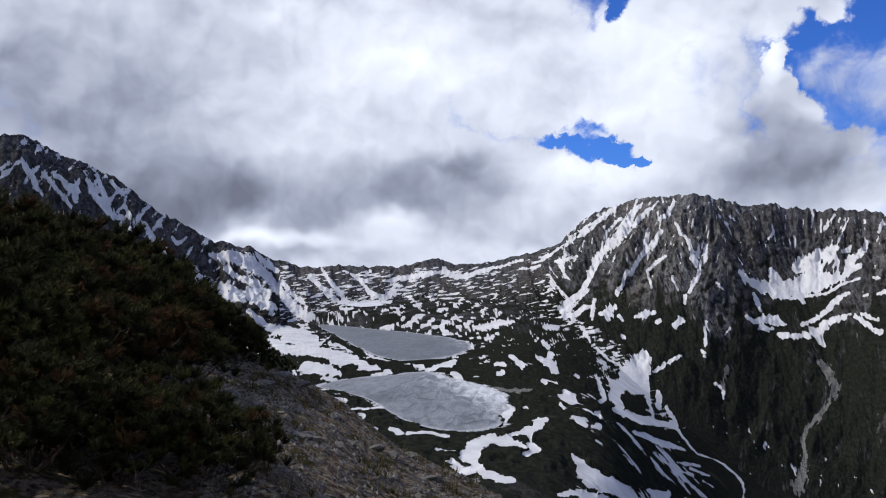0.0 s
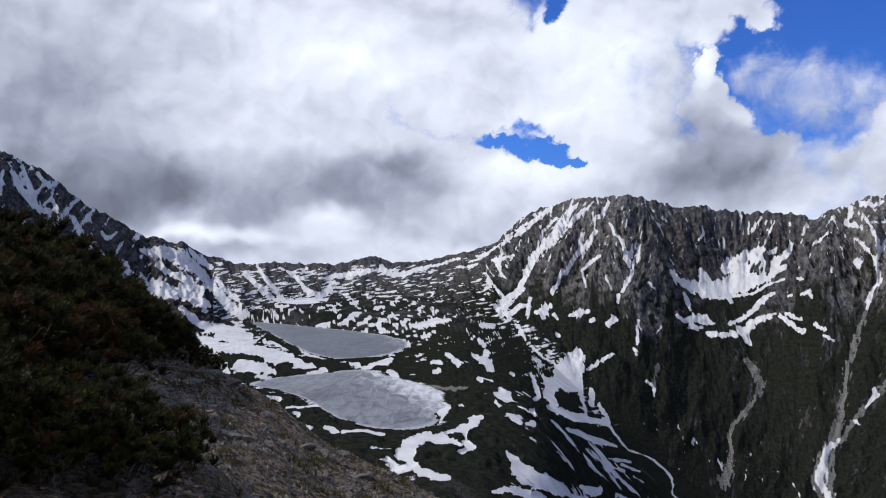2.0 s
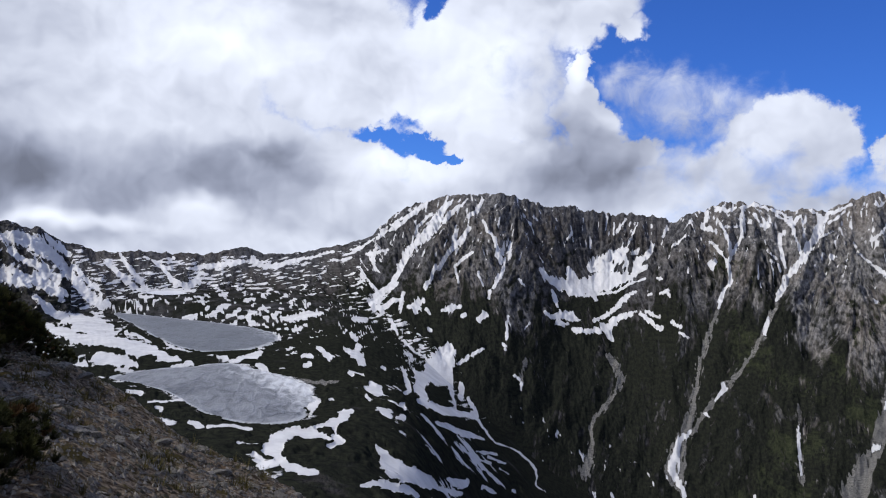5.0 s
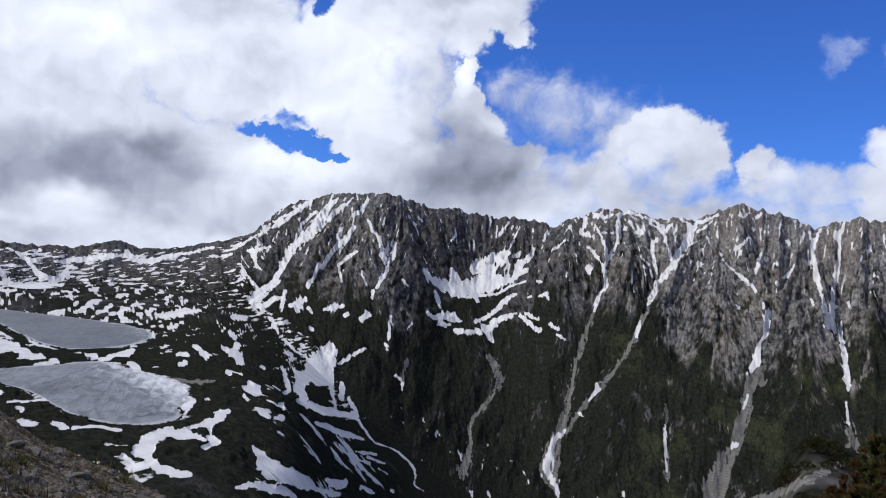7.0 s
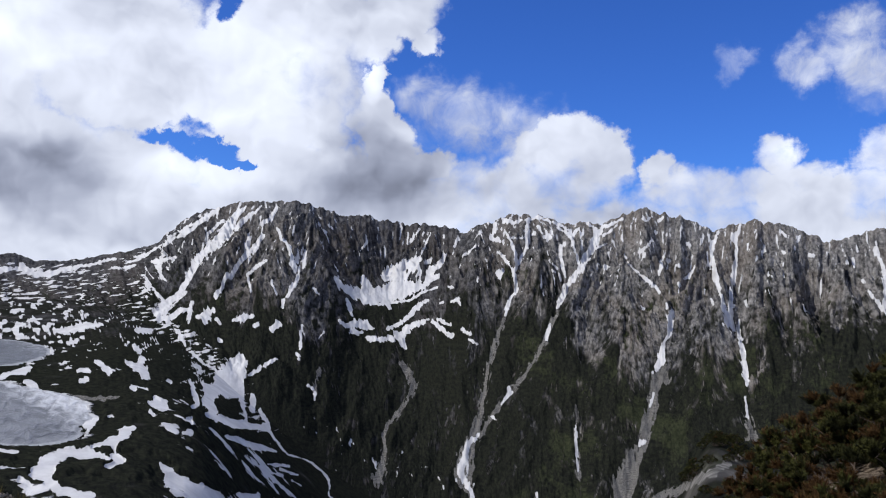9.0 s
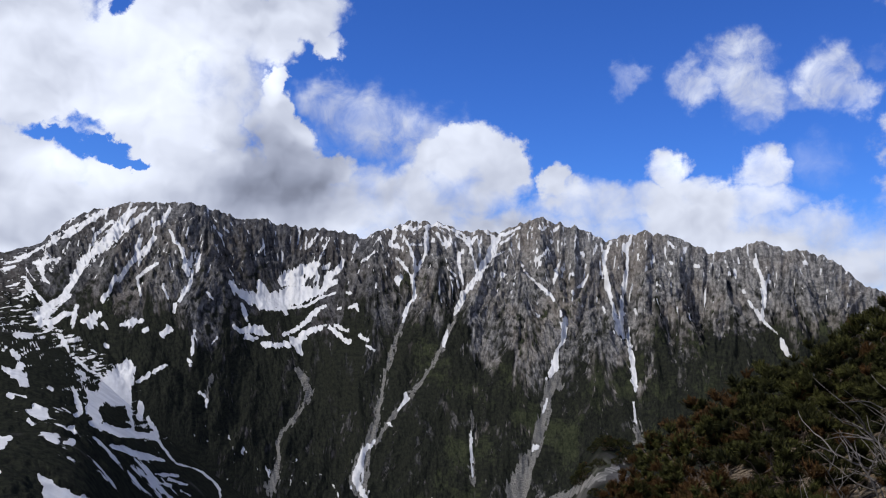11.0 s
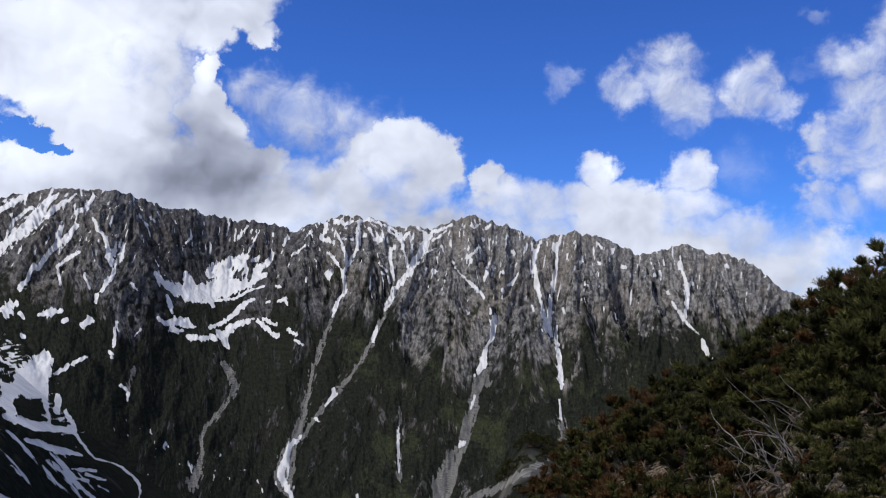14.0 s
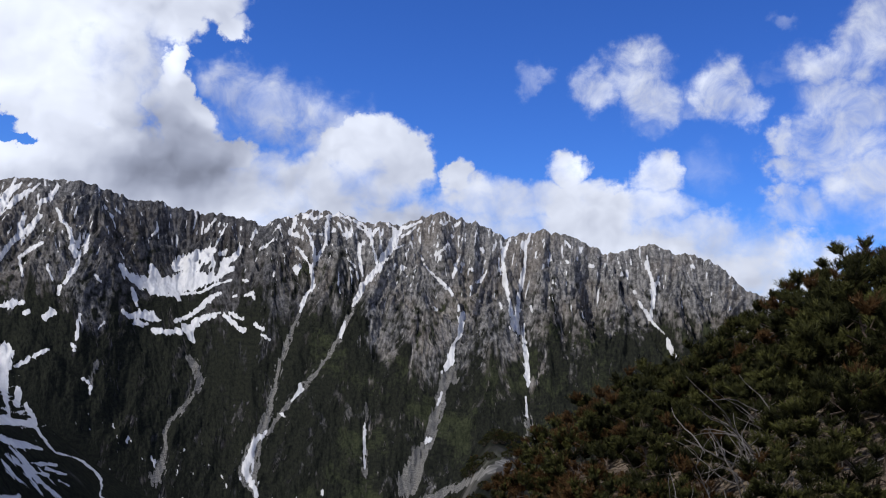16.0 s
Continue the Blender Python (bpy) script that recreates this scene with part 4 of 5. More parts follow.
snow((19.09, 0.31, 0.12), (19.58, -0.31, 0.23), (20.47, -0.65, 0.35), (21.04, -0.81, 0.54), (21.81, -0.86, 0.54), (22.74, -0.55, 0.65), (23.61, -0.32, 0.69), (24.43, -0.09, 0.46), (25.17, 0.21, 0.31), (25.91, 0.62, 0.19))
snow((20.99, 0.40, 0.15), (21.20, -0.12, 0.31))
snow((22.43, 0.46, 0.31), (22.87, 0.98, 0.35), (23.34, 0.62, 0.69), (23.62, 1.20, 0.39), (24.30, 1.31, 0.46), (24.58, 0.86, 0.39), (24.36, 1.61, 0.23), (24.73, 1.71, 0.19))
snow((24.99, 0.20, 0.23), (25.45, 0.83, 0.31), (25.70, 1.10, 0.23), (26.25, 1.69, 0.15), (26.42, 2.08, 0.08))
snow((25.20, 1.46, 0.15), (25.49, 1.74, 0.12))
snow((21.26, -1.30, 0.08), (22.21, -1.37, 0.10), (23.15, -1.21, 0.08), (24.09, -1.06, 0.08), (24.83, -0.57, 0.08), (25.94, -0.14, 0.06))
snow((22.66, -1.31, 0.12), (22.83, -1.68, 0.08))
snow((19.91, -1.06, 0.08), (20.13, -1.62, 0.12), (20.27, -2.18, 0.08))
snow((19.41, -2.48, 0.08), (19.92, -2.84, 0.15), (20.56, -2.73, 0.31), (21.13, -2.78, 0.31), (21.71, -2.98, 0.12))
snow((20.32, -3.20, 0.19), (20.96, -3.28, 0.15))
snow((21.40, -3.64, 0.15), (22.12, -3.72, 0.15), (23.07, -3.64, 0.19), (23.81, -3.26, 0.27), (24.17, -2.87, 0.23), (24.72, -2.54, 0.12), (25.47, -2.31, 0.08))
snow((22.66, -3.01, 0.12), (23.41, -2.68, 0.15), (24.14, -2.11, 0.15), (24.50, -1.60, 0.19), (25.05, -1.20, 0.12), (25.41, -0.99, 0.08))
snow((23.25, -3.36, 0.19), (23.75, -3.53, 0.23))
snow((23.65, -3.91, 0.19), (23.93, -4.20, 0.12))
snow((25.67, -2.49, 0.15), (26.25, -2.84, 0.15), (26.64, -3.20, 0.15), (27.02, -3.37, 0.12))
snow((26.80, -2.62, 0.12), (26.03, -2.29, 0.12))
snow((27.75, -2.95, 0.12), (28.13, -3.19, 0.15))
snow((28.15, -3.60, 0.08), (28.72, -3.84, 0.12))
snow((24.54, -2.74, 0.12), (25.10, -2.52, 0.12))
snow((27.07, -0.16, 0.08), (26.70, -0.10, 0.08))
snow((26.93, -1.11, 0.08), (27.40, -0.90, 0.15), (27.49, -1.27, 0.08))
snow((26.36, -1.14, 0.08), (26.07, -1.27, 0.05))
snow((28.45, 2.73, 0.06), (27.92, 2.14, 0.08), (27.55, 2.01, 0.06))
snow((24.65, 3.71, 0.08), (24.40, 3.32, 0.12), (24.11, 2.93, 0.12))
snow((23.90, 3.49, 0.06), (23.86, 2.73, 0.06))
snow((25.41, 3.55, 0.05), (25.07, 2.59, 0.05), (24.66, 1.74, 0.06))
snow((21.19, 2.81, 0.08), (20.90, 2.41, 0.12), (20.72, 2.14, 0.05))
snow((18.55, 3.83, 0.06), (18.87, 3.58, 0.06))
snow((17.86, 3.99, 0.05), (18.39, 3.25, 0.08), (18.68, 2.58, 0.05))
snow((30.46, 3.74, 0.08), (30.86, 3.01, 0.08), (31.14, 2.27, 0.10), (31.27, 1.71, 0.12))
snow((29.96, 2.30, 0.08), (30.34, 2.05, 0.12), (30.81, 1.43, 0.12), (31.05, 0.84, 0.15), (31.22, 0.21, 0.13), (31.34, -0.15, 0.12), (30.89, -0.73, 0.12), (30.69, -1.30, 0.13), (30.60, -1.87, 0.10))
snow((32.03, 2.86, 0.12), (31.73, 2.29, 0.12), (31.38, 1.72, 0.13), (31.18, 1.15, 0.15))
snow((31.91, 4.35, 0.08), (32.01, 3.60, 0.08), (32.07, 2.97, 0.10))
snow((30.84, 3.30, 0.08), (31.94, 3.34, 0.06))
snow((29.70, 4.28, 0.12), (29.64, 3.71, 0.19), (29.55, 3.26, 0.19), (30.30, 2.99, 0.08))
snow((30.24, 4.56, 0.08), (30.99, 4.32, 0.12), (31.53, 4.52, 0.08))
snow((31.90, 4.53, 0.12), (32.62, 4.74, 0.12), (33.54, 4.39, 0.08), (34.09, 4.22, 0.08), (34.64, 3.87, 0.08))
snow((33.03, 3.38, 0.12), (33.39, 3.46, 0.12), (33.23, 3.09, 0.06))
snow((32.12, 3.42, 0.06), (32.48, 3.73, 0.08))
snow((30.32, 4.37, 0.15), (30.55, 4.34, 0.15))
snow((30.01, 0.91, 0.23), (30.10, 0.65, 0.12), (30.30, 1.11, 0.12))
snow((34.31, 2.94, 0.15), (34.15, 2.56, 0.12), (34.21, 1.83, 0.12), (34.37, 1.28, 0.10), (34.54, 0.73, 0.08))
snow((34.84, 3.32, 0.15), (35.00, 3.70, 0.15), (35.35, 3.97, 0.12))
snow((33.91, 4.03, 0.08), (34.64, 3.69, 0.12), (34.95, 3.14, 0.15), (34.96, 2.78, 0.08), (35.23, 2.23, 0.08), (35.36, 1.69, 0.08))
snow((38.13, 4.69, 0.08), (37.45, 4.31, 0.12), (36.93, 4.12, 0.12), (36.50, 3.48, 0.23), (36.37, 3.01, 0.23), (36.04, 2.45, 0.23), (35.78, 1.89, 0.23), (35.51, 1.33, 0.19), (35.04, 0.75, 0.19), (34.59, 0.18, 0.19), (34.43, -0.38, 0.19), (34.17, -0.94, 0.19), (34.00, -1.32, 0.12))
snow((35.87, 4.35, 0.08), (36.41, 3.99, 0.12), (36.50, 3.38, 0.15))
snow((35.55, 3.16, 0.08), (35.50, 2.61, 0.06))
snow((36.95, 3.57, 0.12), (37.29, 3.76, 0.08), (37.80, 4.25, 0.08))
snow((37.14, 3.03, 0.08), (36.46, 2.64, 0.08))
snow((33.54, -2.45, 0.08), (33.45, -3.01, 0.15), (33.40, -3.49, 0.08))
snow((33.64, 1.62, 0.08), (33.94, 1.26, 0.08))
snow((33.66, 1.18, 0.08), (34.03, 0.97, 0.08), (34.22, 0.53, 0.06))
snow((37.02, 1.57, 0.12), (37.20, 1.39, 0.15), (37.40, 1.51, 0.08))
snow((38.57, 1.81, 0.06), (39.10, 1.29, 0.08), (39.70, 0.77, 0.10), (40.15, 0.43, 0.12), (40.49, 0.09, 0.12), (40.57, -0.19, 0.08))
snow((41.02, -0.77, 0.06), (41.10, -1.12, 0.08))
snow((41.37, -1.29, 0.15), (41.32, -1.82, 0.17), (41.30, -2.35, 0.15), (41.28, -2.78, 0.15), (41.03, -3.25, 0.12), (40.85, -3.72, 0.15), (40.73, -4.16, 0.23), (40.80, -4.50, 0.23), (40.55, -4.95, 0.23), (40.33, -5.24, 0.12))
snow((40.76, 2.24, 0.08), (40.71, 1.81, 0.13), (40.62, 1.35, 0.12), (40.53, 0.99, 0.06))
snow((40.05, 3.30, 0.08), (39.83, 2.93, 0.08), (39.40, 2.56, 0.12), (39.23, 2.48, 0.08))
snow((39.64, 2.39, 0.12), (39.81, 2.50, 0.06))
snow((39.50, 4.72, 0.12), (39.71, 4.54, 0.08), (40.01, 4.80, 0.08))
snow((40.27, 3.87, 0.12), (40.34, 3.77, 0.12))
snow((40.52, 4.56, 0.12), (40.78, 4.81, 0.08))
snow((41.81, 0.51, 0.12), (41.98, 0.30, 0.06))
snow((42.13, 0.80, 0.08), (42.39, 0.89, 0.10), (42.61, 1.25, 0.10), (42.76, 1.61, 0.08))
snow((41.74, 1.67, 0.12), (41.84, 1.61, 0.12))
snow((41.07, 2.01, 0.12), (41.17, 1.94, 0.12))
snow((42.29, 3.07, 0.15), (42.56, 2.94, 0.08))
snow((39.45, -1.03, 0.08), (39.59, -1.21, 0.12))
snow((44.21, 3.82, 0.08), (44.03, 3.39, 0.15), (43.85, 3.04, 0.17), (43.80, 2.52, 0.13), (43.88, 2.00, 0.15), (43.96, 1.48, 0.15), (44.07, 0.96, 0.15), (44.24, 0.44, 0.13), (44.42, -0.24, 0.13), (44.60, -0.93, 0.15), (44.80, -1.43, 0.23), (44.87, -1.84, 0.31), (45.20, -2.27, 0.23))
snow((43.54, 2.51, 0.08), (43.56, 1.98, 0.08), (43.76, 1.47, 0.08))
snow((45.45, 4.53, 0.06), (45.58, 4.29, 0.08), (45.40, 3.94, 0.10), (45.23, 3.59, 0.13), (45.28, 2.73, 0.12), (45.27, 1.87, 0.15), (45.16, 1.35, 0.15), (45.12, 0.66, 0.13), (45.05, -0.21, 0.13), (45.04, -0.90, 0.15), (44.99, -1.42, 0.19))
snow((45.03, 3.76, 0.08), (45.17, 3.25, 0.10))
snow((45.50, -1.73, 0.10), (45.51, -2.25, 0.12), (45.59, -2.76, 0.15), (45.73, -3.43, 0.17), (45.87, -4.10, 0.19), (45.95, -4.77, 0.19), (45.97, -5.27, 0.17), (46.01, -5.78, 0.08))
snow((46.00, -6.45, 0.08), (45.95, -6.79, 0.12), (46.02, -7.28, 0.08), (46.03, -7.72, 0.13))
snow((43.19, 3.38, 0.08), (43.14, 3.09, 0.08))
snow((43.82, -0.45, 0.08), (43.96, -0.79, 0.08))
snow((45.84, -0.51, 0.08), (46.00, -0.85, 0.06))
snow((45.96, 3.09, 0.06), (46.00, 2.75, 0.08))
snow((30.86, -6.66, 0.10), (31.06, -7.02, 0.15), (30.71, -7.41, 0.12), (30.43, -7.79, 0.06))
snow((29.91, -8.63, 0.12), (29.99, -8.73, 0.12))
snow((28.96, -9.71, 0.08), (28.79, -10.08, 0.15), (28.42, -10.28, 0.19), (28.18, -10.66, 0.19), (28.09, -11.21, 0.27), (28.00, -11.75, 0.31), (27.87, -12.22, 0.31), (28.16, -12.80, 0.19), (28.56, -13.48, 0.12), (28.69, -13.99, 0.08))
snow((35.31, -8.92, 0.10), (35.40, -9.38, 0.08), (35.39, -10.08, 0.12), (35.41, -10.61, 0.13), (35.50, -11.13, 0.08), (35.56, -11.82, 0.08))
snow((39.47, -9.86, 0.19), (39.73, -9.66, 0.12))
snow((40.34, -6.65, 0.08), (40.22, -7.18, 0.10), (40.06, -7.55, 0.08))
snow((52.29, 3.16, 0.08), (52.31, 2.69, 0.08))
snow((53.30, 3.30, 0.12), (53.36, 2.65, 0.10), (53.44, 2.29, 0.10), (53.63, 1.86, 0.12), (53.78, 1.39, 0.17), (53.83, 0.85, 0.15), (53.81, 0.31, 0.12), (53.76, -0.24, 0.10), (53.70, -0.78, 0.10))
snow((54.14, 1.95, 0.08), (53.92, 1.40, 0.12))
snow((52.91, 0.26, 0.08), (53.20, -0.19, 0.12), (53.53, -0.68, 0.12), (53.88, -1.03, 0.08), (54.24, -1.37, 0.06), (54.59, -1.71, 0.05))
snow((54.88, -2.08, 0.12), (54.99, -2.43, 0.19), (55.20, -2.85, 0.12), (55.55, -3.21, 0.08))
snow((51.69, 2.04, 0.08), (51.67, 1.67, 0.06))
snow((52.04, 2.24, 0.08), (52.09, 1.69, 0.06))
snow((52.50, 0.90, 0.08), (52.61, 0.80, 0.08))
snow((56.13, 2.78, 0.12), (56.27, 2.68, 0.12))
snow((49.02, 3.60, 0.06), (48.89, 3.23, 0.06))
snow((47.91, 3.94, 0.08), (48.22, 3.65, 0.12))
snow((49.64, 2.44, 0.12), (49.86, 2.37, 0.08))
snow((46.96, 2.97, 0.06), (46.97, 2.60, 0.08))
snow((48.03, 2.67, 0.08), (48.15, 2.53, 0.08))
bare_of_snow((-9.67, -5.24, 0.15), (-8.56, -5.37, 0.19), (-7.81, -5.53, 0.15))
bare_of_snow((-6.70, -5.92, 0.19), (-5.95, -5.93, 0.23))
bare_of_snow((-5.01, -5.57, 0.15), (-3.69, -5.77, 0.19), (-2.18, -5.97, 0.12))
bare_of_snow((-7.44, -4.05, 0.15), (-6.70, -4.43, 0.12), (-5.57, -5.19, 0.12))
bare_of_snow((3.46, -11.84, 0.39), (3.84, -12.12, 0.39))
bare_of_snow((4.97, -10.67, 0.08), (5.65, -10.81, 0.08))
bare_of_snow((-11.87, -2.50, 0.12), (-10.77, -2.89, 0.15), (-9.67, -3.27, 0.12))
bare_of_snow((-7.07, -6.10, 0.08), (-5.57, -6.31, 0.12), (-4.07, -6.14, 0.08))
bare_of_snow((24.50, 0.94, 0.08), (24.33, 0.55, 0.15), (24.42, 0.17, 0.08))
bare_of_snow((25.05, 1.26, 0.08), (25.00, 0.69, 0.15), (24.95, 0.12, 0.08))
bare_of_snow((21.83, 0.36, 0.12), (21.58, 0.05, 0.12))
bare_of_snow((12.32, -7.90, 0.19), (12.89, -8.06, 0.23), (12.54, -8.44, 0.15))
bare_of_snow((11.79, -8.27, 0.08), (12.29, -8.70, 0.12))
scree((3.11, -7.47, 0.15), (4.24, -7.54, 0.15), (5.75, -7.53, 0.12))
scree((30.60, -1.87, 0.12), (30.34, -2.63, 0.12), (30.00, -3.58, 0.15), (29.67, -4.53, 0.15), (29.42, -5.65, 0.19), (29.38, -6.39, 0.15), (29.22, -7.14, 0.19), (29.07, -8.06, 0.19), (28.85, -8.99, 0.27), (28.59, -9.91, 0.31), (28.09, -11.21, 0.50), (27.95, -12.29, 0.62), (28.57, -13.65, 0.19))
scree((34.00, -1.32, 0.12), (33.71, -2.08, 0.12), (33.45, -3.01, 0.15), (33.29, -3.57, 0.15), (32.78, -4.34, 0.12), (32.27, -5.29, 0.12), (31.58, -6.25, 0.15), (31.06, -7.02, 0.19), (30.53, -7.60, 0.15), (30.01, -8.36, 0.15), (29.49, -9.13, 0.15), (28.96, -9.89, 0.23))
scree((40.82, -4.85, 0.31), (40.67, -5.57, 0.54), (40.37, -6.47, 0.31), (40.23, -7.36, 0.31), (39.99, -8.42, 0.39), (39.79, -9.31, 0.35), (39.57, -10.02, 0.31), (39.16, -10.75, 0.50), (38.85, -11.64, 0.69), (38.44, -12.71, 0.77))
scree((46.03, -7.62, 0.15), (46.30, -8.42, 0.23), (46.44, -9.06, 0.31))
scree((23.90, -5.40, 0.23), (24.30, -5.94, 0.27), (24.53, -6.86, 0.19), (24.08, -7.81, 0.12), (23.59, -8.57, 0.15), (22.87, -9.34, 0.15), (22.60, -10.09, 0.08), (22.75, -10.99, 0.12), (22.60, -11.89, 0.31), (22.34, -12.80, 0.39))
scree((35.41, -7.60, 0.08), (35.31, -8.85, 0.08), (35.44, -10.61, 0.15), (35.65, -12.33, 0.12))
scree((18.24, -5.84, 0.15), (18.04, -6.60, 0.12), (18.02, -7.71, 0.08))
scree((40.99, -5.19, 0.23), (41.18, -5.88, 0.23))
scree((39.30, -13.80, 0.27), (42.58, -12.22, 0.27), (46.01, -10.05, 0.15))


# old snow in the hollows, more of it in the high west
up = np.clip(SPAN * 2 - 1, 0, 1)
share = np.zeros(X.shape)
share = np.where(PART == 2, 0.255 + 0.05 * sstep(1050, 1500, DIST) * (1 - sstep(9, 12, BB)) - 0.1 * sstep(2, 5, BB) * (1 - sstep(8, 11, BB)) + 0.06 * sstep(-4, -8, BB), share)
share = np.where((PART == 2) & (BB > 14), 0.26 * (1 - sstep(14, 19, BB)), share)
west = np.where(BB < -11, 0.26 - 0.07 * sstep(-18, -15, BB), 0.34 + 0.05 * sstep(0.3, 0.6, up) * (1 - sstep(2, 5, BB)) - 0.34 * sstep(0.62, 0.8, up + 0.25 * fbm(BB * 0.9, DIP * 0.5, 3)) - 0.12 * sstep(1, 6, BB))
flank = 0.33 - 0.04 * up
face = (0.25 - 0.12 * sstep(17, 21, BB)) * sstep(0.3, 0.5, SPAN)
east = 0.06 + 0.29 * sstep(0.4, 0.9, up)
mixw = west + (flank - west) * sstep(5, 8, BB)
mixw = mixw + (face - mixw) * sstep(11.5, 14, BB)
mixw = mixw + (east - mixw) * sstep(17, 27, BB)
mixw = mixw - 0.10 * sstep(43, 56, BB) + 0.18 * np.exp(-((BB - 31.8) / 4.6) ** 2) * sstep(0.4, 0.7, up) + 0.11 * np.exp(-((BB - 40.5) / 2.8) ** 2) * sstep(0.4, 0.7, up)
mixw = mixw + 0.14 * sstep(7.5, 9, BB) * (1 - sstep(16, 18, BB)) * sstep(0.3, 0.6, up)
share = np.where(wall, mixw, share)
plan_near = 0.55 * fbm(X / 90, Y / 130, 2) + 0.75 * fbm(X / 30 + 3, Y / 42, 4, 0.6)
plan_far = 0.45 * fbm(BB * 0.5, DIP * 1.3, 2) + 1.05 * fbm(BB * 1.2 + DIP * 1.2, DIP * 7.0 - BB * 1.4, 4, 0.6)
plan = plan_near + (plan_far - plan_near) * sstep(750, 1150, DIST)
flow = fbm(BB * 1.9 + DIP * np.where(BB < 14, 1.3, 0.3), DIP * 0.8 - BB * 0.15, 5, 0.6)
grain = np.where(wall & (BB > 7.0), flow, np.where(wall & (BB < -11), fbm(BB * 1.6 - DIP * 1.0, DIP * 0.7, 5, 0.6), plan * 0.95))
early = 1 - sstep(0.1, 0.4, SPAN)
grain = np.where(wall & (BB > 6) & (BB < 15), grain * (1 - early) + (plan * 0.95) * early, grain)
fall = 0.5 + (grain - (0.62 - 1.35 * share)) * 2.2
fall = fall + hollow * 1.3
flecks = 0.5 * ribs_small + 0.45 * runnels + 0.3 * ribs_mid + 0.5 * flow
fall = np.where(wall & (BB > 8), fall + (0.5 + (flecks - (1.75 - 1.75 * share + 2.0 * (1 - sstep(0.0, 0.3, up)))) * 0.6 - fall) * sstep(8, 9.5, BB) * sstep(0.1, 0.2, SPAN), fall)
SNOW = np.clip(np.maximum(SNOW, np.where(share > 0, np.clip(fall, 0, 1), 0)), 0, 1)
SNOW = np.where(PART == 2, SNOW - 0.9 * np.clip(fbm(X / 26 + 8, Y / 34, 4, 0.6) - 0.16, 0, 0.5), SNOW) * np.clip(1.3 - 1.3 * BARE, 0, 1)
SNOW = np.maximum(SNOW, np.where((shore > 0) & (shore < 9), 0.56 - shore * 0.03 + 0.25 * plan, 0)) * (shore > -1)
low = sstep(1.5, -5.5, DIP - 2.2 * np.exp(-((BB - 32) / 3.2) ** 2) - 1.5 * np.exp(-((BB - 22) / 5) ** 2) + 1.6 * sstep(33, 37, BB) * (1 - sstep(44, 47, BB)) + 4.2 * fbm(BB * 0.55, DIP * 0.16, 4, 0.6))
VEG = np.where(wall, low * (0.86 + 0.5 * fbm(BB * 1.2, DIP * 0.5, 4)), 0)
VEG = np.where(wall & (BB < 8), 0.52 + 0.4 * plan - 0.3 * SPAN, VEG)
mats = fbm(X / 70 + 5, Y / 70, 4)
meadow = (1 - 0.42 * sstep(1000, 1500, DIST) * (1 - sstep(9, 13, BB)))
VEG = np.where(PART == 2, (0.9 + 0.6 * mats) * meadow, VEG)
HGT += np.where((PART == 2) & (shore > 12), 2.2 * sstep(-0.1, 0.02, mats + 0.3 * fbm(X / 14, Y / 14, 3)) * (1 - SNOW) * (1 - sstep(700, 1100, DIST)), 0)
foot = sstep(5, 8, BB) * (1 - sstep(15, 19, BB)) * (1 - sstep(0.12, 0.5, SPAN + 0.2 * fbm(BB * 0.6, SPAN * 5, 3)))
clumps = 0.2 + 0.4 * fbm(BB * 2.0 + DIP * 0.8, DIP * 2.2 - BB * 0.4, 4, 0.6) + 0.2 * (1 - up)
VEG = np.where(wall & (BB > 8), np.maximum(VEG, clumps * sstep(1.0, 0.6, up)), VEG)
VEG = np.where(wall & (BB > 40), VEG + 0.3 * sstep(47, 51, BB) * sstep(0.5, -3.0, DIP), VEG)
VEG = np.where(wall, VEG + hollow * 0.5 + 0.6 * foot - carved * (1 - bare) * 0.55 * np.clip(low_knolls - 0.08, 0, 1), VEG)
VEG = np.where(PART == 1, 0.75 + 0.9 * fbm(X / 34, Y / 34, 3), VEG)
NEAR = np.where(PART == 0, 1.0, np.where(PART == 1, 1 - sstep(14, 60, DIST), 0))
# outcrops show through the green along the runnels
VEG = np.where(wall & (BB > 8), VEG - 0.42 * np.clip(0.5 * ribs_small + 0.5 * runnels + 0.3 * ribs_large - 0.75, 0, 1.2), VEG)
REACH = sstep(40, 500, DIST) + 0.02
SCREE = np.clip(SCREE, 0, 1)

STREAK = np.where(wall, 0.5 * ribs_small + 0.5 * runnels + 0.35 * ribs_mid, 0)
# the last row of the hillside is shared by two meshes, one of them with half the columns
seam = int(np.argmax(PART[:, 0] == 2))
for field in (X, Y, HGT):
    field[seam, 1::2] = (field[seam, 0::2] + np.roll(field[seam, 0::2], -1)) / 2
rows_n, cols_n = X.shape
lie = np.stack([np.where(wall, arc - 20 * laid(pull.astype(np.float32)), X), np.where(wall, DIP * 34.0, Y), np.where(wall, 0.0, 500.0)], -1)
# where the painted cloud shade lifts: the eastern walls, partly the peak
sunlit = np.maximum(sstep(25, 36, BB + 3 * fbm(BB * 0.3, DIP * 0.2, 3)), 0.6 * np.exp(-((BB - 14.5) / 3.6) ** 2) * sstep(-5.5, -2.5, DIP + 0.8 * low_knolls))


def sheet(name, label, category, picked, step=1):
    """A mesh of the picked quads of the land, with what covers it."""
    index = np.arange(rows_n * cols_n).reshape(rows_n, cols_n)
    index, picked = index[:, ::step], picked[:, ::step]
    nxt = np.roll(index, -1, 1)
    quads = np.stack([index[:-1], nxt[:-1], nxt[1:], index[1:]], -1)[picked][:, ::-1]
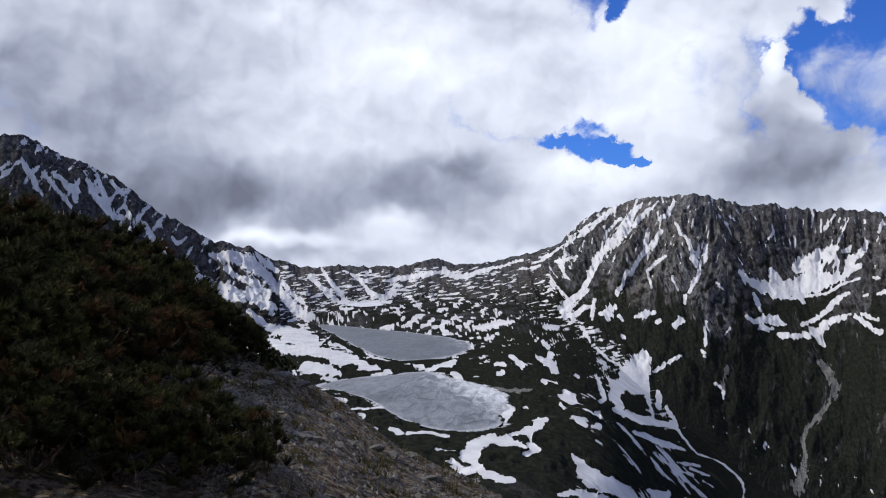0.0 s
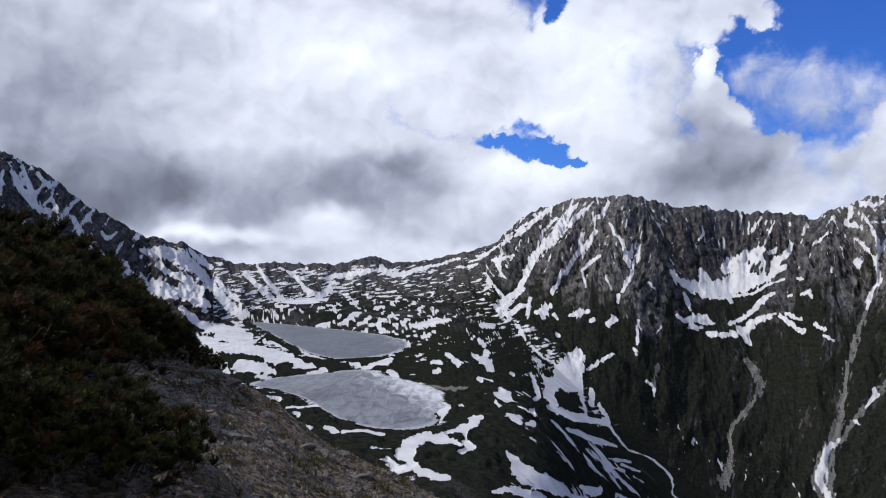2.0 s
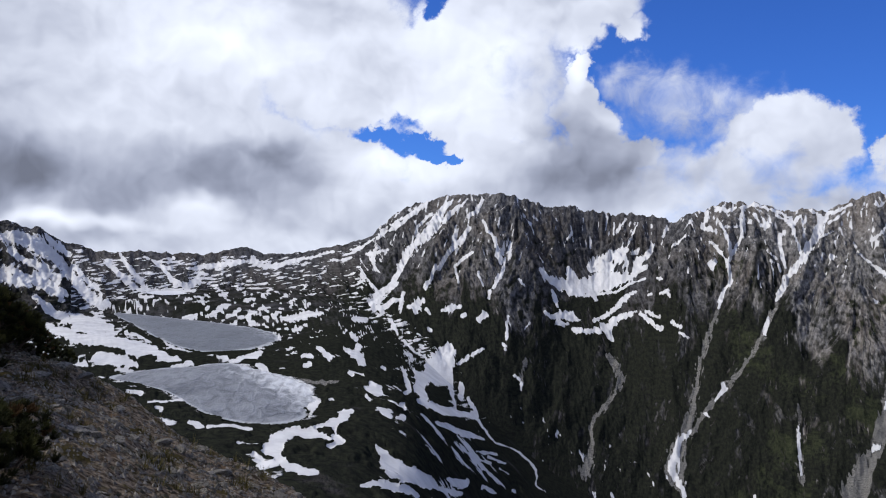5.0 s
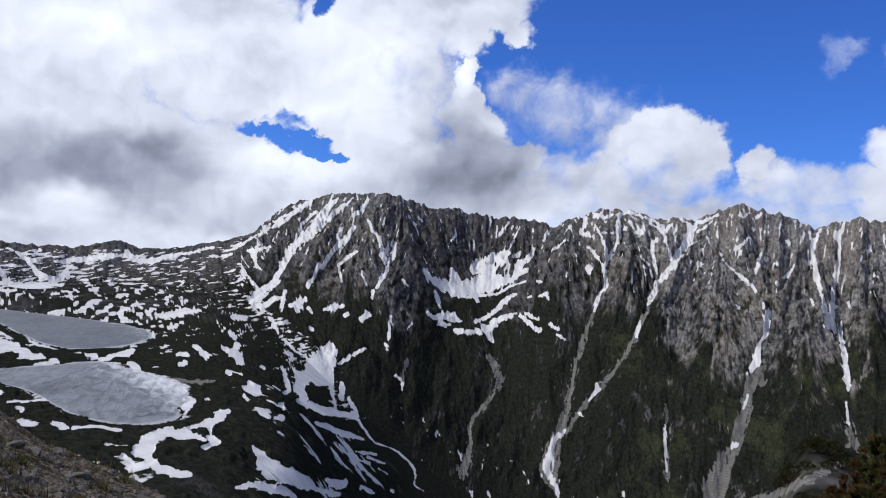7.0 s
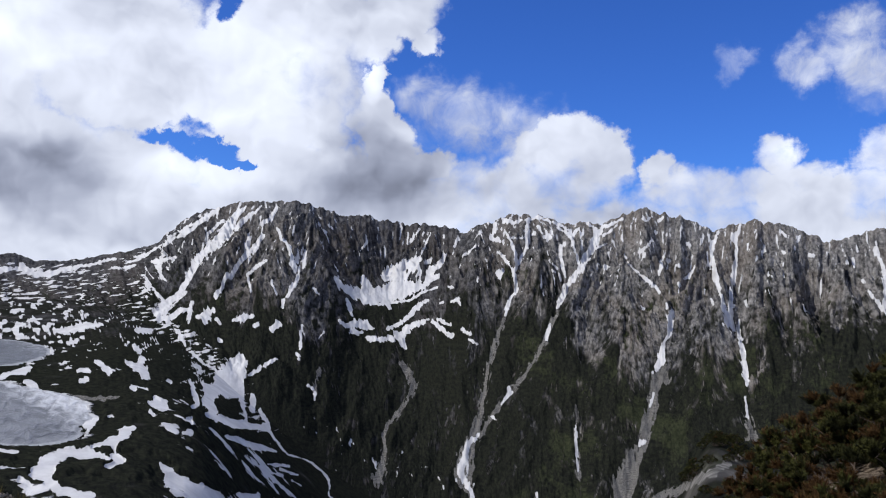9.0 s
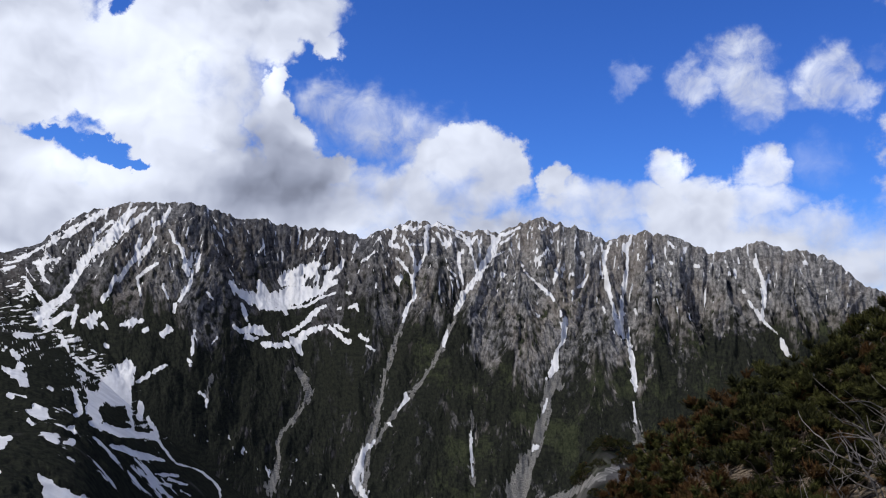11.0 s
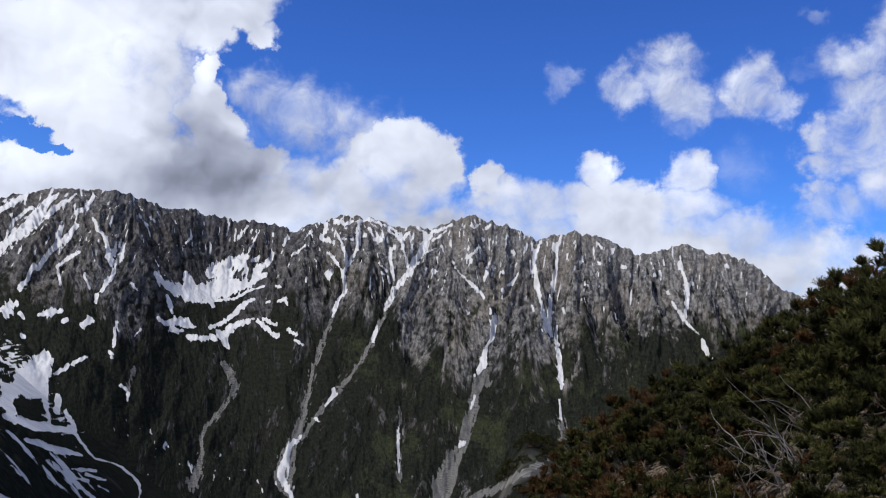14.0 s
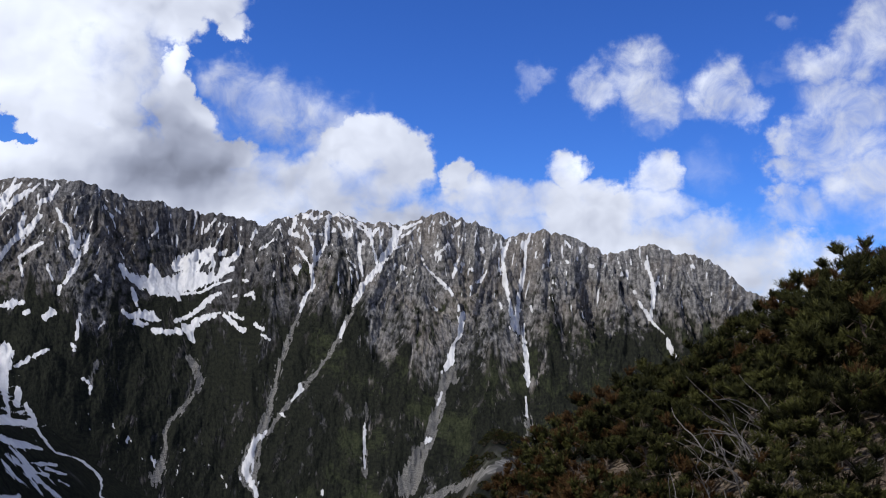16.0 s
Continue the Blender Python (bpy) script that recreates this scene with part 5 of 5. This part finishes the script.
    used, quads = np.unique(quads, return_inverse=True)
    quads = quads.reshape(-1, 4)
    me = bpy.data.meshes.new(name)
    me.vertices.add(len(used))
    me.vertices.foreach_set("co", np.stack([X, Y, HGT], -1).reshape(-1, 3)[used].ravel())
    me.loops.add(quads.size)
    me.loops.foreach_set("vertex_index", quads.ravel())
    me.polygons.add(len(quads))
    me.polygons.foreach_set("loop_start", np.arange(0, quads.size, 4))
    me.update(calc_edges=True)
    me.polygons.foreach_set("use_smooth", np.ones(len(quads), bool))
    for key, field in (("snow", SNOW), ("scree", SCREE), ("veg", VEG), ("near", NEAR), ("reach", REACH), ("sunlit", sunlit), ("streak", STREAK)):
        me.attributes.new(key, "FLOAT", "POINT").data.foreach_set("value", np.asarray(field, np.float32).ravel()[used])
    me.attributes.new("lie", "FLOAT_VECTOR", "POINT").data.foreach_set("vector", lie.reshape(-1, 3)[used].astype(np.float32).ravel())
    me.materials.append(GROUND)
    return tagged(new(name, me), label, category, kind="structure")


part_q, bear_q = PART[:-1], BB[:-1]
high = (part_q >= 3)
sheet("ground", "rocky alpine ground with snow patches and dwarf pine mats", "ground", part_q == 2)
sheet("hillside", "steep stony hillside below the lookout with dwarf pine mats", "ground", part_q < 2, 2)
for name, b0, b1, label in [
        ("mountain_west", -36, -11.4, "steep dark mountain ridge streaked with thin snow gullies"),
        ("mountain_far", -11.4, 7.0, "far rocky ridge with broad snowfields below it"),
        ("mountain_peak", 7.0, 27.7, "high rocky peak with snow couloirs and a snowy cirque"),
        ("mountain_middle", 27.7, 36.5, "jagged grey summit with branching snow gullies"),
        ("mountain_summit", 36.5, 43.6, "broad rocky summit with scree runs and pine below"),
        ("mountain_east", 43.6, 50.7, "grey mountain wall split by a long forked snow gully"),
        ("mountain_end", 50.7, 76, "last bare grey summit of the ridge falling away")]:
    sheet(name, label, "mountain", high & (bear_q >= b0) & (bear_q < b1))
sheet("mountain_back", "mountain slopes closing the valley behind the lookout", "mountain", high & ((bear_q < -36) | (bear_q >= 76)))


def ground_z(x, y):
    """The height of the near ground."""
    b, d = math.degrees(math.atan2(x, y)), math.hypot(x, y)
    c = int(np.clip(np.searchsorted(B, b), 1, len(B) - 1))
    w = (b - B[c - 1]) / (B[c] - B[c - 1])
    return (1 - w) * np.interp(d, DIST[:, c - 1], HGT[:, c - 1]) + w * np.interp(d, DIST[:, c], HGT[:, c])


def lake(label, shape, level, ice):
    """A frozen lake: a sheet of ice with a paler rim."""
    mid = shape.mean(0)
    verts, faces, rim = [], [], []
    n, steps = len(shape), 14
    for k in range(steps + 1):
        s = 1 - (k / (steps + 0.0)) ** 1.5
        for p in shape:
            q = mid + (p - mid) * (s * 1.03 if k == 0 else s)
            verts.append((q[0], q[1], level)), rim.append(max(0.0, 1 - k * 0.45))
    for k in range(steps):
        for j in range(n):
            a, b = k * n + j, k * n + (j + 1) % n
            faces.append((a, b, b + n, a + n))
    me = bpy.data.meshes.new("lake")
    me.from_pydata(verts, [], faces)
    me.attributes.new("rim", "FLOAT", "POINT").data.foreach_set("value", np.array(rim, np.float32))
    me.materials.append(ice)
    me.update()
    return tagged(new("lake", me), label, "lake", group="lakes of the valley", kind="structure")


lake("grey frozen lake with wind-streaked ice below the slope", LAKES[0][0], 0.0, ICE)
lake("large grey frozen lake with paler edges", LAKES[1][0], 3.0, ICE_WET)
lake("small snowy frozen lake under the far ridge", LAKES[2][0], 30.0, ICE)

# ---- things on the hillside ----
def part(name, verts, faces, mat, parent=None, label="", smooth=False):
    me = bpy.data.meshes.new(name)
    me.from_pydata(verts, [], faces)
    me.materials.append(mat)
    if smooth:
        me.polygons.foreach_set("use_smooth", np.ones(len(me.polygons), bool))
    me.update()
    ob = new(name, me)
    if parent:
        ob.parent = parent
    if label:
        tagged(ob, label)
    return ob


def tube(verts, faces, line, radii, sides=5):
    """Adds a round tapered tube along a line."""
    first = len(verts)
    for k, p in enumerate(line):
        way = (line[min(k + 1, len(line) - 1)] - line[max(k - 1, 0)]).normalized()
        side = way.cross(Vector((0.3, 0.2, 1))).normalized()
        upw = side.cross(way)
        for j in range(sides):
            a = 2 * math.pi * j / sides
            verts.append(p + (side * math.cos(a) + upw * math.sin(a)) * radii[k])
    for k in range(len(line) - 1):
        for j in range(sides):
            a, b = first + k * sides + j, first + k * sides + (j + 1) % sides
            faces.append((a, b, b + sides, a + sides))


def dwarf_pine(rng, wide, tall, tufts, rust, label):
    """A dwarf mountain pine: arching limbs from one root, tufts of needles at all the tips."""
    root = new("dwarf_pine")
    for k in range(9):
        limb_v, limb_f = [], []
        a = 2 * math.pi * (k + rng.random()) / 9
        reach, rise = wide * rng.uniform(0.4, 0.8), tall * rng.uniform(0.4, 0.7)
        out = Vector((math.cos(a), math.sin(a), 0))
        line = [out * (reach * s) + Vector((rng.uniform(-1, 1), rng.uniform(-1, 1), 0)) * 0.05 * wide * s + Vector((0, 0, rise * (0.25 * s + 0.75 * s * s))) for s in np.linspace(0, 1, 8)]
        tube(limb_v, limb_f, line, [0.035 * (1 - 0.75 * s) for s in np.linspace(0, 1, 8)])
        for q in range(3, 8):
            twig = [line[q], line[q] + Vector((rng.uniform(-0.3, 0.3), rng.uniform(-0.3, 0.3), 0.1)) * wide * 0.4, line[q] + Vector((rng.uniform(-0.4, 0.4), rng.uniform(-0.4, 0.4), 0.25)) * wide * 0.45]
            tube(limb_v, limb_f, twig, [0.012, 0.008, 0.005], 4)
        part("limb", limb_v, limb_f, BARK, root)
    V, F, age, tone = [], [], [], []
    for k in range(tufts):
        # tufts cover a low dome, more of them on its flanks
        a, q = rng.uniform(0, 2 * math.pi), math.sqrt(rng.uniform(0, 1.0))
        top = tall * (1 - 0.62 * q * q) * rng.uniform(0.82, 1.08)
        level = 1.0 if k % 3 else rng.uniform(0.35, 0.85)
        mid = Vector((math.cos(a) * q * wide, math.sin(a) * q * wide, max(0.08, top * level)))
        # rust and tone vary at random; low inner tufts are painted darker as shade
        old, shaded_tone = (1.0 if rng.random() < 0.38 * rust else 0.1), (0.35 + 0.65 * rng.random() ** 1.2) * level
        lean = Vector((math.cos(a) * q * 0.7 + rng.uniform(-0.3, 0.3), math.sin(a) * q * 0.7 + rng.uniform(-0.3, 0.3), 1.0)).normalized()
        span = rng.uniform(0.8, 1.25)
        # a brush of shoots fanned out from one foot
        for _ in range(16):
            axis = (lean + Vector((rng.gauss(0, 0.5), rng.gauss(0, 0.5), rng.gauss(0, 0.25)))).normalized()
            side = axis.cross(Vector((0.31, 0.77, 0.2))).normalized()
            upw = side.cross(axis)
            long = rng.uniform(0.13, 0.2) * span
            for j in range(34):
                s, t = (j + rng.random()) / 34, rng.uniform(0, 2 * math.pi)
                out = side * math.cos(t) + upw * math.sin(t)
                foot = mid + axis * (long * (0.15 + 0.85 * s))
                tip = foot + (axis * rng.uniform(0.7, 1.0) + out * rng.uniform(0.5, 0.8)) * rng.uniform(0.045, 0.065) * span
                w = out.cross(axis) * 0.0052
                n = len(V)
                V.extend((foot + w, foot - w, tip))
                F.append((n, n + 1, n + 2))
                age.extend((old, old, old))
                # painted light: shoots brighten towards their ends, needles towards their tips
                lit = shaded_tone * (0.22 + 0.78 * s)
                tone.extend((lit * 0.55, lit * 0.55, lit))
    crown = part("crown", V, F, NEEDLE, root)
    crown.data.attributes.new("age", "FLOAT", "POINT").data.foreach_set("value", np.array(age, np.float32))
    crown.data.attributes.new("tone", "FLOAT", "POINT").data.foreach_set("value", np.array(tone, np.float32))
    return tagged(root, label, "dwarf pine", group="dwarf pines on the hillside")


rng = random.Random(11)
kinds = [
    dwarf_pine(rng, 1.15, 1.25, 100, 0.3, "dense dark green dwarf mountain pine on the bank"),
    dwarf_pine(rng, 1.05, 0.95, 88, 1.4, "low dwarf mountain pine with rusty brown tips"),
    dwarf_pine(rng, 1.35, 1.5, 120, 0.25, "tall spreading dwarf mountain pine with upright shoots")]


def spot(bearing, dist, sink=0.0):
    x, y = dist * math.sin(radians(bearing)), dist * math.cos(radians(bearing))
    return Vector((x, y, ground_z(x, y) - sink))


# how high the bushes of the bank stand: bearing and height in degrees
SKYLINE_NORTH = [(44, -10.5), (48.6, -8.2), (52.1, -5.6), (55.5, -2.9), (58.1, -0.9), (60.0, 0.9), (61.2, 1.9), (62.5, 2.6), (63.9, 4.0), (67.2, 4.7), (76, 5.0)]
SKYLINE = [(-40, 7.0), (-28, 5.2), (-25.3, 4.5), (-23, 3.7), (-21, 3.2), (-19.5, 2.3), (-17.9, 0.7), (-16, -0.8), (-14, -2.6), (-12, -4.2), (-10.5, -5.4)]
TALL = [1.35, 1.05, 1.62]


def plant(kind, bearing, dist, size):
    if bearing < -9:
        room = EYE_Z + dist * math.tan(radians(np.interp(bearing, *zip(*SKYLINE)))) - spot(bearing, dist).z
        size = max(0.22, min(size, room / TALL[kind]))
    elif dist < 20:
        room = EYE_Z + dist * math.tan(radians(np.interp(bearing, *zip(*SKYLINE_NORTH)))) - spot(bearing, dist).z
        size = max(0.25, min(size, room / TALL[kind]))
    o = copy_thing(kinds[kind], pose(0, 0, 0))
    o.matrix_basis = Matrix.Translation(spot(bearing, dist, 0.05)) @ pose(0, 0, 0, 0, 0, rng.uniform(0, 360)) @ Matrix.Scale(size, 4)
    return o


# bearing, distance and size of each pine: the bank to the west, then the thicket to the north
BANK = [
    (2, -31, 13.0, 1.0), (2, -27, 14.0, 0.95), (0, -23.5, 14.2, 1.0), (0, -20, 14.0, 0.98), (0, -17, 13.6, 0.85), (0, -14.4, 13.0, 0.72), (0, -12.2, 12.4, 0.45),
    (2, -34, 10.0, 0.9), (0, -30, 10.5, 0.95), (0, -26, 10.8, 0.9), (0, -22, 11.2, 0.95), (0, -18.2, 11.6, 0.8), (0, -15.2, 11.6, 0.6),
    (0, -25.3, 14.8, 0.95), (0, -21.8, 14.8, 0.95), (0, -18.4, 14.4, 0.9), (0, -15.6, 13.6, 0.78), (0, -13.2, 12.6, 0.55), (0, -11.2, 12.0, 0.34),
    (0, -28, 12.4, 0.95), (0, -24, 12.6, 0.95), (0, -20, 12.7, 0.9), (0, -16.6, 12.5, 0.75), (0, -13.8, 11.9, 0.5),
    (0, -29, 7.6, 0.8), (0, -24.5, 7.8, 0.75), (1, -20.5, 8.4, 0.7), (0, -17.2, 8.6, 0.5), (0, -27, 9.2, 0.8), (0, -22.4, 9.4, 0.75), (0, -18.6, 10.0, 0.65),
    (0, -26, 5.9, 0.55), (0, -21, 6.0, 0.5), (0, -16.6, 6.2, 0.48), (0, -31, 5.6, 0.6), (0, -13.6, 6.4, 0.36), (0, -23.6, 6.6, 0.55), (0, -18.6, 7.0, 0.5)]
THICKET = [
    (2, 71, 12.0, 0.85), (2, 67.5, 12.4, 0.75), (2, 64.5, 12.6, 0.66), (0, 61.8, 12.8, 0.72), (0, 59, 12.8, 0.72), (0, 56.2, 12.8, 0.78), (1, 53.4, 12.6, 0.9), (1, 50.8, 12.2, 0.75), (1, 48.4, 11.8, 0.6), (1, 46.4, 11.4, 0.42),
    (0, 69, 9.4, 0.8), (0, 65, 9.6, 0.7), (0, 61, 9.8, 0.68), (0, 57, 9.8, 0.75), (1, 53.2, 9.8, 0.7), (1, 49.6, 9.6, 0.55), (1, 46.6, 9.2, 0.4),
    (0, 72, 7.4, 0.8), (0, 67.4, 7.0, 0.62), (0, 58.6, 7.4, 0.6), (1, 54.4, 7.6, 0.55), (1, 50.2, 7.8, 0.45), (0, 69.5, 6.0, 0.55), (1, 59.6, 6.2, 0.38), (0, 56.4, 6.4, 0.42), (1, 52.6, 6.6, 0.36), (0, 66.4, 5.3, 0.36), (0, 70.5, 8.4, 0.8), (0, 64.0, 8.5, 0.5)]
# pines on the knoll of the spur below
KNOLL = [(0, 41.4 + 0.36 * k, 138 + 7 * math.sin(k * 2.4), 1.3 + 0.5 * math.sin(k * 1.7)) for k in range(13)] + [(0, 40.2 + 0.5 * k, 112 + 6 * math.sin(k * 3.1), 0.9 + 0.3 * math.sin(k * 2.3)) for k in range(9)]
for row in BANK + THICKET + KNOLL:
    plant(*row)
for k, o in enumerate(kinds):
    o.matrix_basis = Matrix.Translation(spot(-75 - 14 * k, 12.0, 0.05))


def dead_branch(rng, base, size, label):
    """A bare weathered branch with crooked side twigs."""
    root = new("dead_branch")
    main_v, main_f = [], []

    def crooked(start, way, length, steps=7):
        pts, v = [start], way.normalized()
        bend = Vector((rng.uniform(-1, 1), rng.uniform(-1, 1), rng.uniform(-0.5, 0.7)))
        for _ in range(steps):
            v = (v + Vector((rng.uniform(-1, 1), rng.uniform(-1, 1), rng.uniform(-0.6, 0.9))) * 0.3 + bend * 0.3).normalized()
            pts.append(pts[-1] + v * (length / steps))
        return pts
    trunk = crooked(Vector((0, 0, 0)), Vector((rng.uniform(-1.2, 0.6), rng.uniform(-0.8, 0.4), 0.75)), size * 1.15)
    tube(main_v, main_f, trunk, [0.0145 * (1 - 0.09 * k) * size for k in range(8)], 6)
    part("bough", main_v, main_f, DEAD, root, smooth=True)
    for k in range(12):
        v, f = [], []
        twig = crooked(trunk[1 + k % 6], Vector((rng.uniform(-1, 1), rng.uniform(-1, 1), rng.uniform(0.0, 0.9))), size * rng.uniform(0.35, 0.75))
        tube(v, f, twig, [0.008 * (1 - 0.1 * q) * size for q in range(8)], 5)
        part("twig", v, f, DEAD, root, smooth=True)
    root.matrix_basis = Matrix.Translation(base)
    return tagged(root, label, "branch", group="dead branches in the thicket")


for b, d, size in [(62.2, 6.6, 0.5), (62.8, 6.4, 0.55), (63.4, 6.3, 0.6), (64.0, 6.4, 0.65), (64.6, 6.5, 0.6), (65.2, 6.6, 0.55), (63.2, 6.8, 0.7), (64.2, 7.0, 0.7), (61.4, 6.5, 0.45), (60.2, 6.0, 0.4), (61.0, 5.9, 0.4), (66.2, 6.5, 0.5), (65.0, 6.2, 0.5), (62.6, 5.9, 0.45), (54.2, 7.2, 0.35), (51.4, 7.8, 0.35), (-15.4, 5.8, 0.25), (-19.0, 5.9, 0.25)]:
    dead_branch(rng, spot(b, d - 0.3, 0.03), size * 1.05, "bare grey dead branch in the dwarf pine")


def stone_mesh(rng, n):
    bm = bmesh.new()
    bmesh.ops.create_icosphere(bm, subdivisions=2, radius=1)
    a = [Vector((rng.uniform(-1, 1), rng.uniform(-1, 1), rng.uniform(-1, 1))).normalized() for _ in range(10)]
    cut = [rng.uniform(0.32, 0.7) for _ in a]
    for v in bm.verts:
        for way, c in zip(a, cut):
            over = v.co.dot(way) - c
            if over > 0:
                v.co -= way * over
        v.co += v.co * 0.05 * noise.noise(v.co * 2.3 + Vector((n * 7, 0, 0)))
        v.co.z *= 0.62
    me = bpy.data.meshes.new("stone")
    bm.to_mesh(me)
    bm.free()
    me.materials.append(STONE)
    return me


stones = [stone_mesh(rng, n) for n in range(7)]
for k in range(420):
    b = rng.uniform(-15, 11)
    d = 3.0 + 9.5 * rng.random() ** 0.8
    if d > np.interp(b, B, edge_d) + 0.4 or (b < -12 and d < 8):
        continue
    r = 0.035 + 0.12 * rng.random() ** 3.0
    o = tagged(new("stone", stones[k % 7]), "angular grey granite stone on the path" if r > 0.05 else "small grey stone on the gravel slope", "stone", "stones on the slope")
    o.matrix_basis = Matrix.Translation(spot(b, d, r * 0.15)) @ pose(0, 0, 0, rng.uniform(-25, 25), rng.uniform(-25, 25), rng.uniform(0, 360)) @ Matrix.Diagonal((r * rng.uniform(0.9, 1.6), r, r * rng.uniform(0.7, 1.1), 1))
for b, d, r in [(-12.2, 10.4, 0.2), (-10.9, 11.2, 0.16), (-14.0, 9.6, 0.2), (-9.6, 11.2, 0.12), (-12.8, 8.8, 0.15), (-11.2, 9.4, 0.13), (-7.6, 10.6, 0.13), (-8.8, 8.4, 0.12), (-5, 9.2, 0.12)]:
    o = tagged(new("boulder", stones[rng.randrange(7)]), "weathered grey boulder set in the bank", "boulder", "boulders on the bank")
    o.matrix_basis = Matrix.Translation(spot(b, d, r * 0.1)) @ pose(0, 0, 0, rng.uniform(-15, 15), rng.uniform(-15, 15), rng.uniform(0, 360)) @ Matrix.Diagonal((r * 1.3, r, r * 1.1, 1))

# gravel and grass
GV, GF = [], []
for k in range(12000):
    b, d = rng.uniform(-16, 12), 2.6 + 10 * rng.random() ** 0.8
    if d > np.interp(b, B, edge_d) + 0.3:
        continue
    p, r = spot(b, d), 0.012 + 0.026 * rng.random() ** 2
    a, n = rng.uniform(0, 6.28), len(GV)
    for q in range(3):
        GV.append(p + Vector((math.cos(a + q * 2.1), math.sin(a + q * 2.1), -0.2)) * r * rng.uniform(0.8, 1.3))
    GV.append(p + Vector((rng.uniform(-0.3, 0.3), rng.uniform(-0.3, 0.3), 0.8)) * r)
    GF.extend(((n, n + 1, n + 3), (n + 1, n + 2, n + 3), (n + 2, n, n + 3)))
tagged(part("gravel", GV, GF, STONE), "loose grey gravel scattered over the slope", "gravel", kind="stuff")
GV, GF = [], []
for k in range(420):
    b, d = rng.uniform(-16, 10), 3.5 + 9 * rng.random() ** 0.8
    if d > np.interp(b, B, edge_d) + 0.5 or gnoise(np.array(b * 0.35), np.array(d * 0.8)) < -0.02:
        continue
    p = spot(b, d, 0.01)
    for q in range(26):
        a, n = rng.uniform(0, 6.28), len(GV)
        out = Vector((math.cos(a), math.sin(a), 0))
        foot = p + out * rng.uniform(0, 0.05)
        tip = foot + out * rng.uniform(0.02, 0.10) + Vector((0, 0, rng.uniform(0.04, 0.14)))
        w = Vector((-out.y, out.x, 0)) * 0.004
        GV.extend((foot + w, foot - w, tip))
        GF.append((n, n + 1, n + 2))
tagged(part("dry_grass", GV, GF, GRASS), "tufts of dry olive grass on the slope", "grass", kind="stuff")
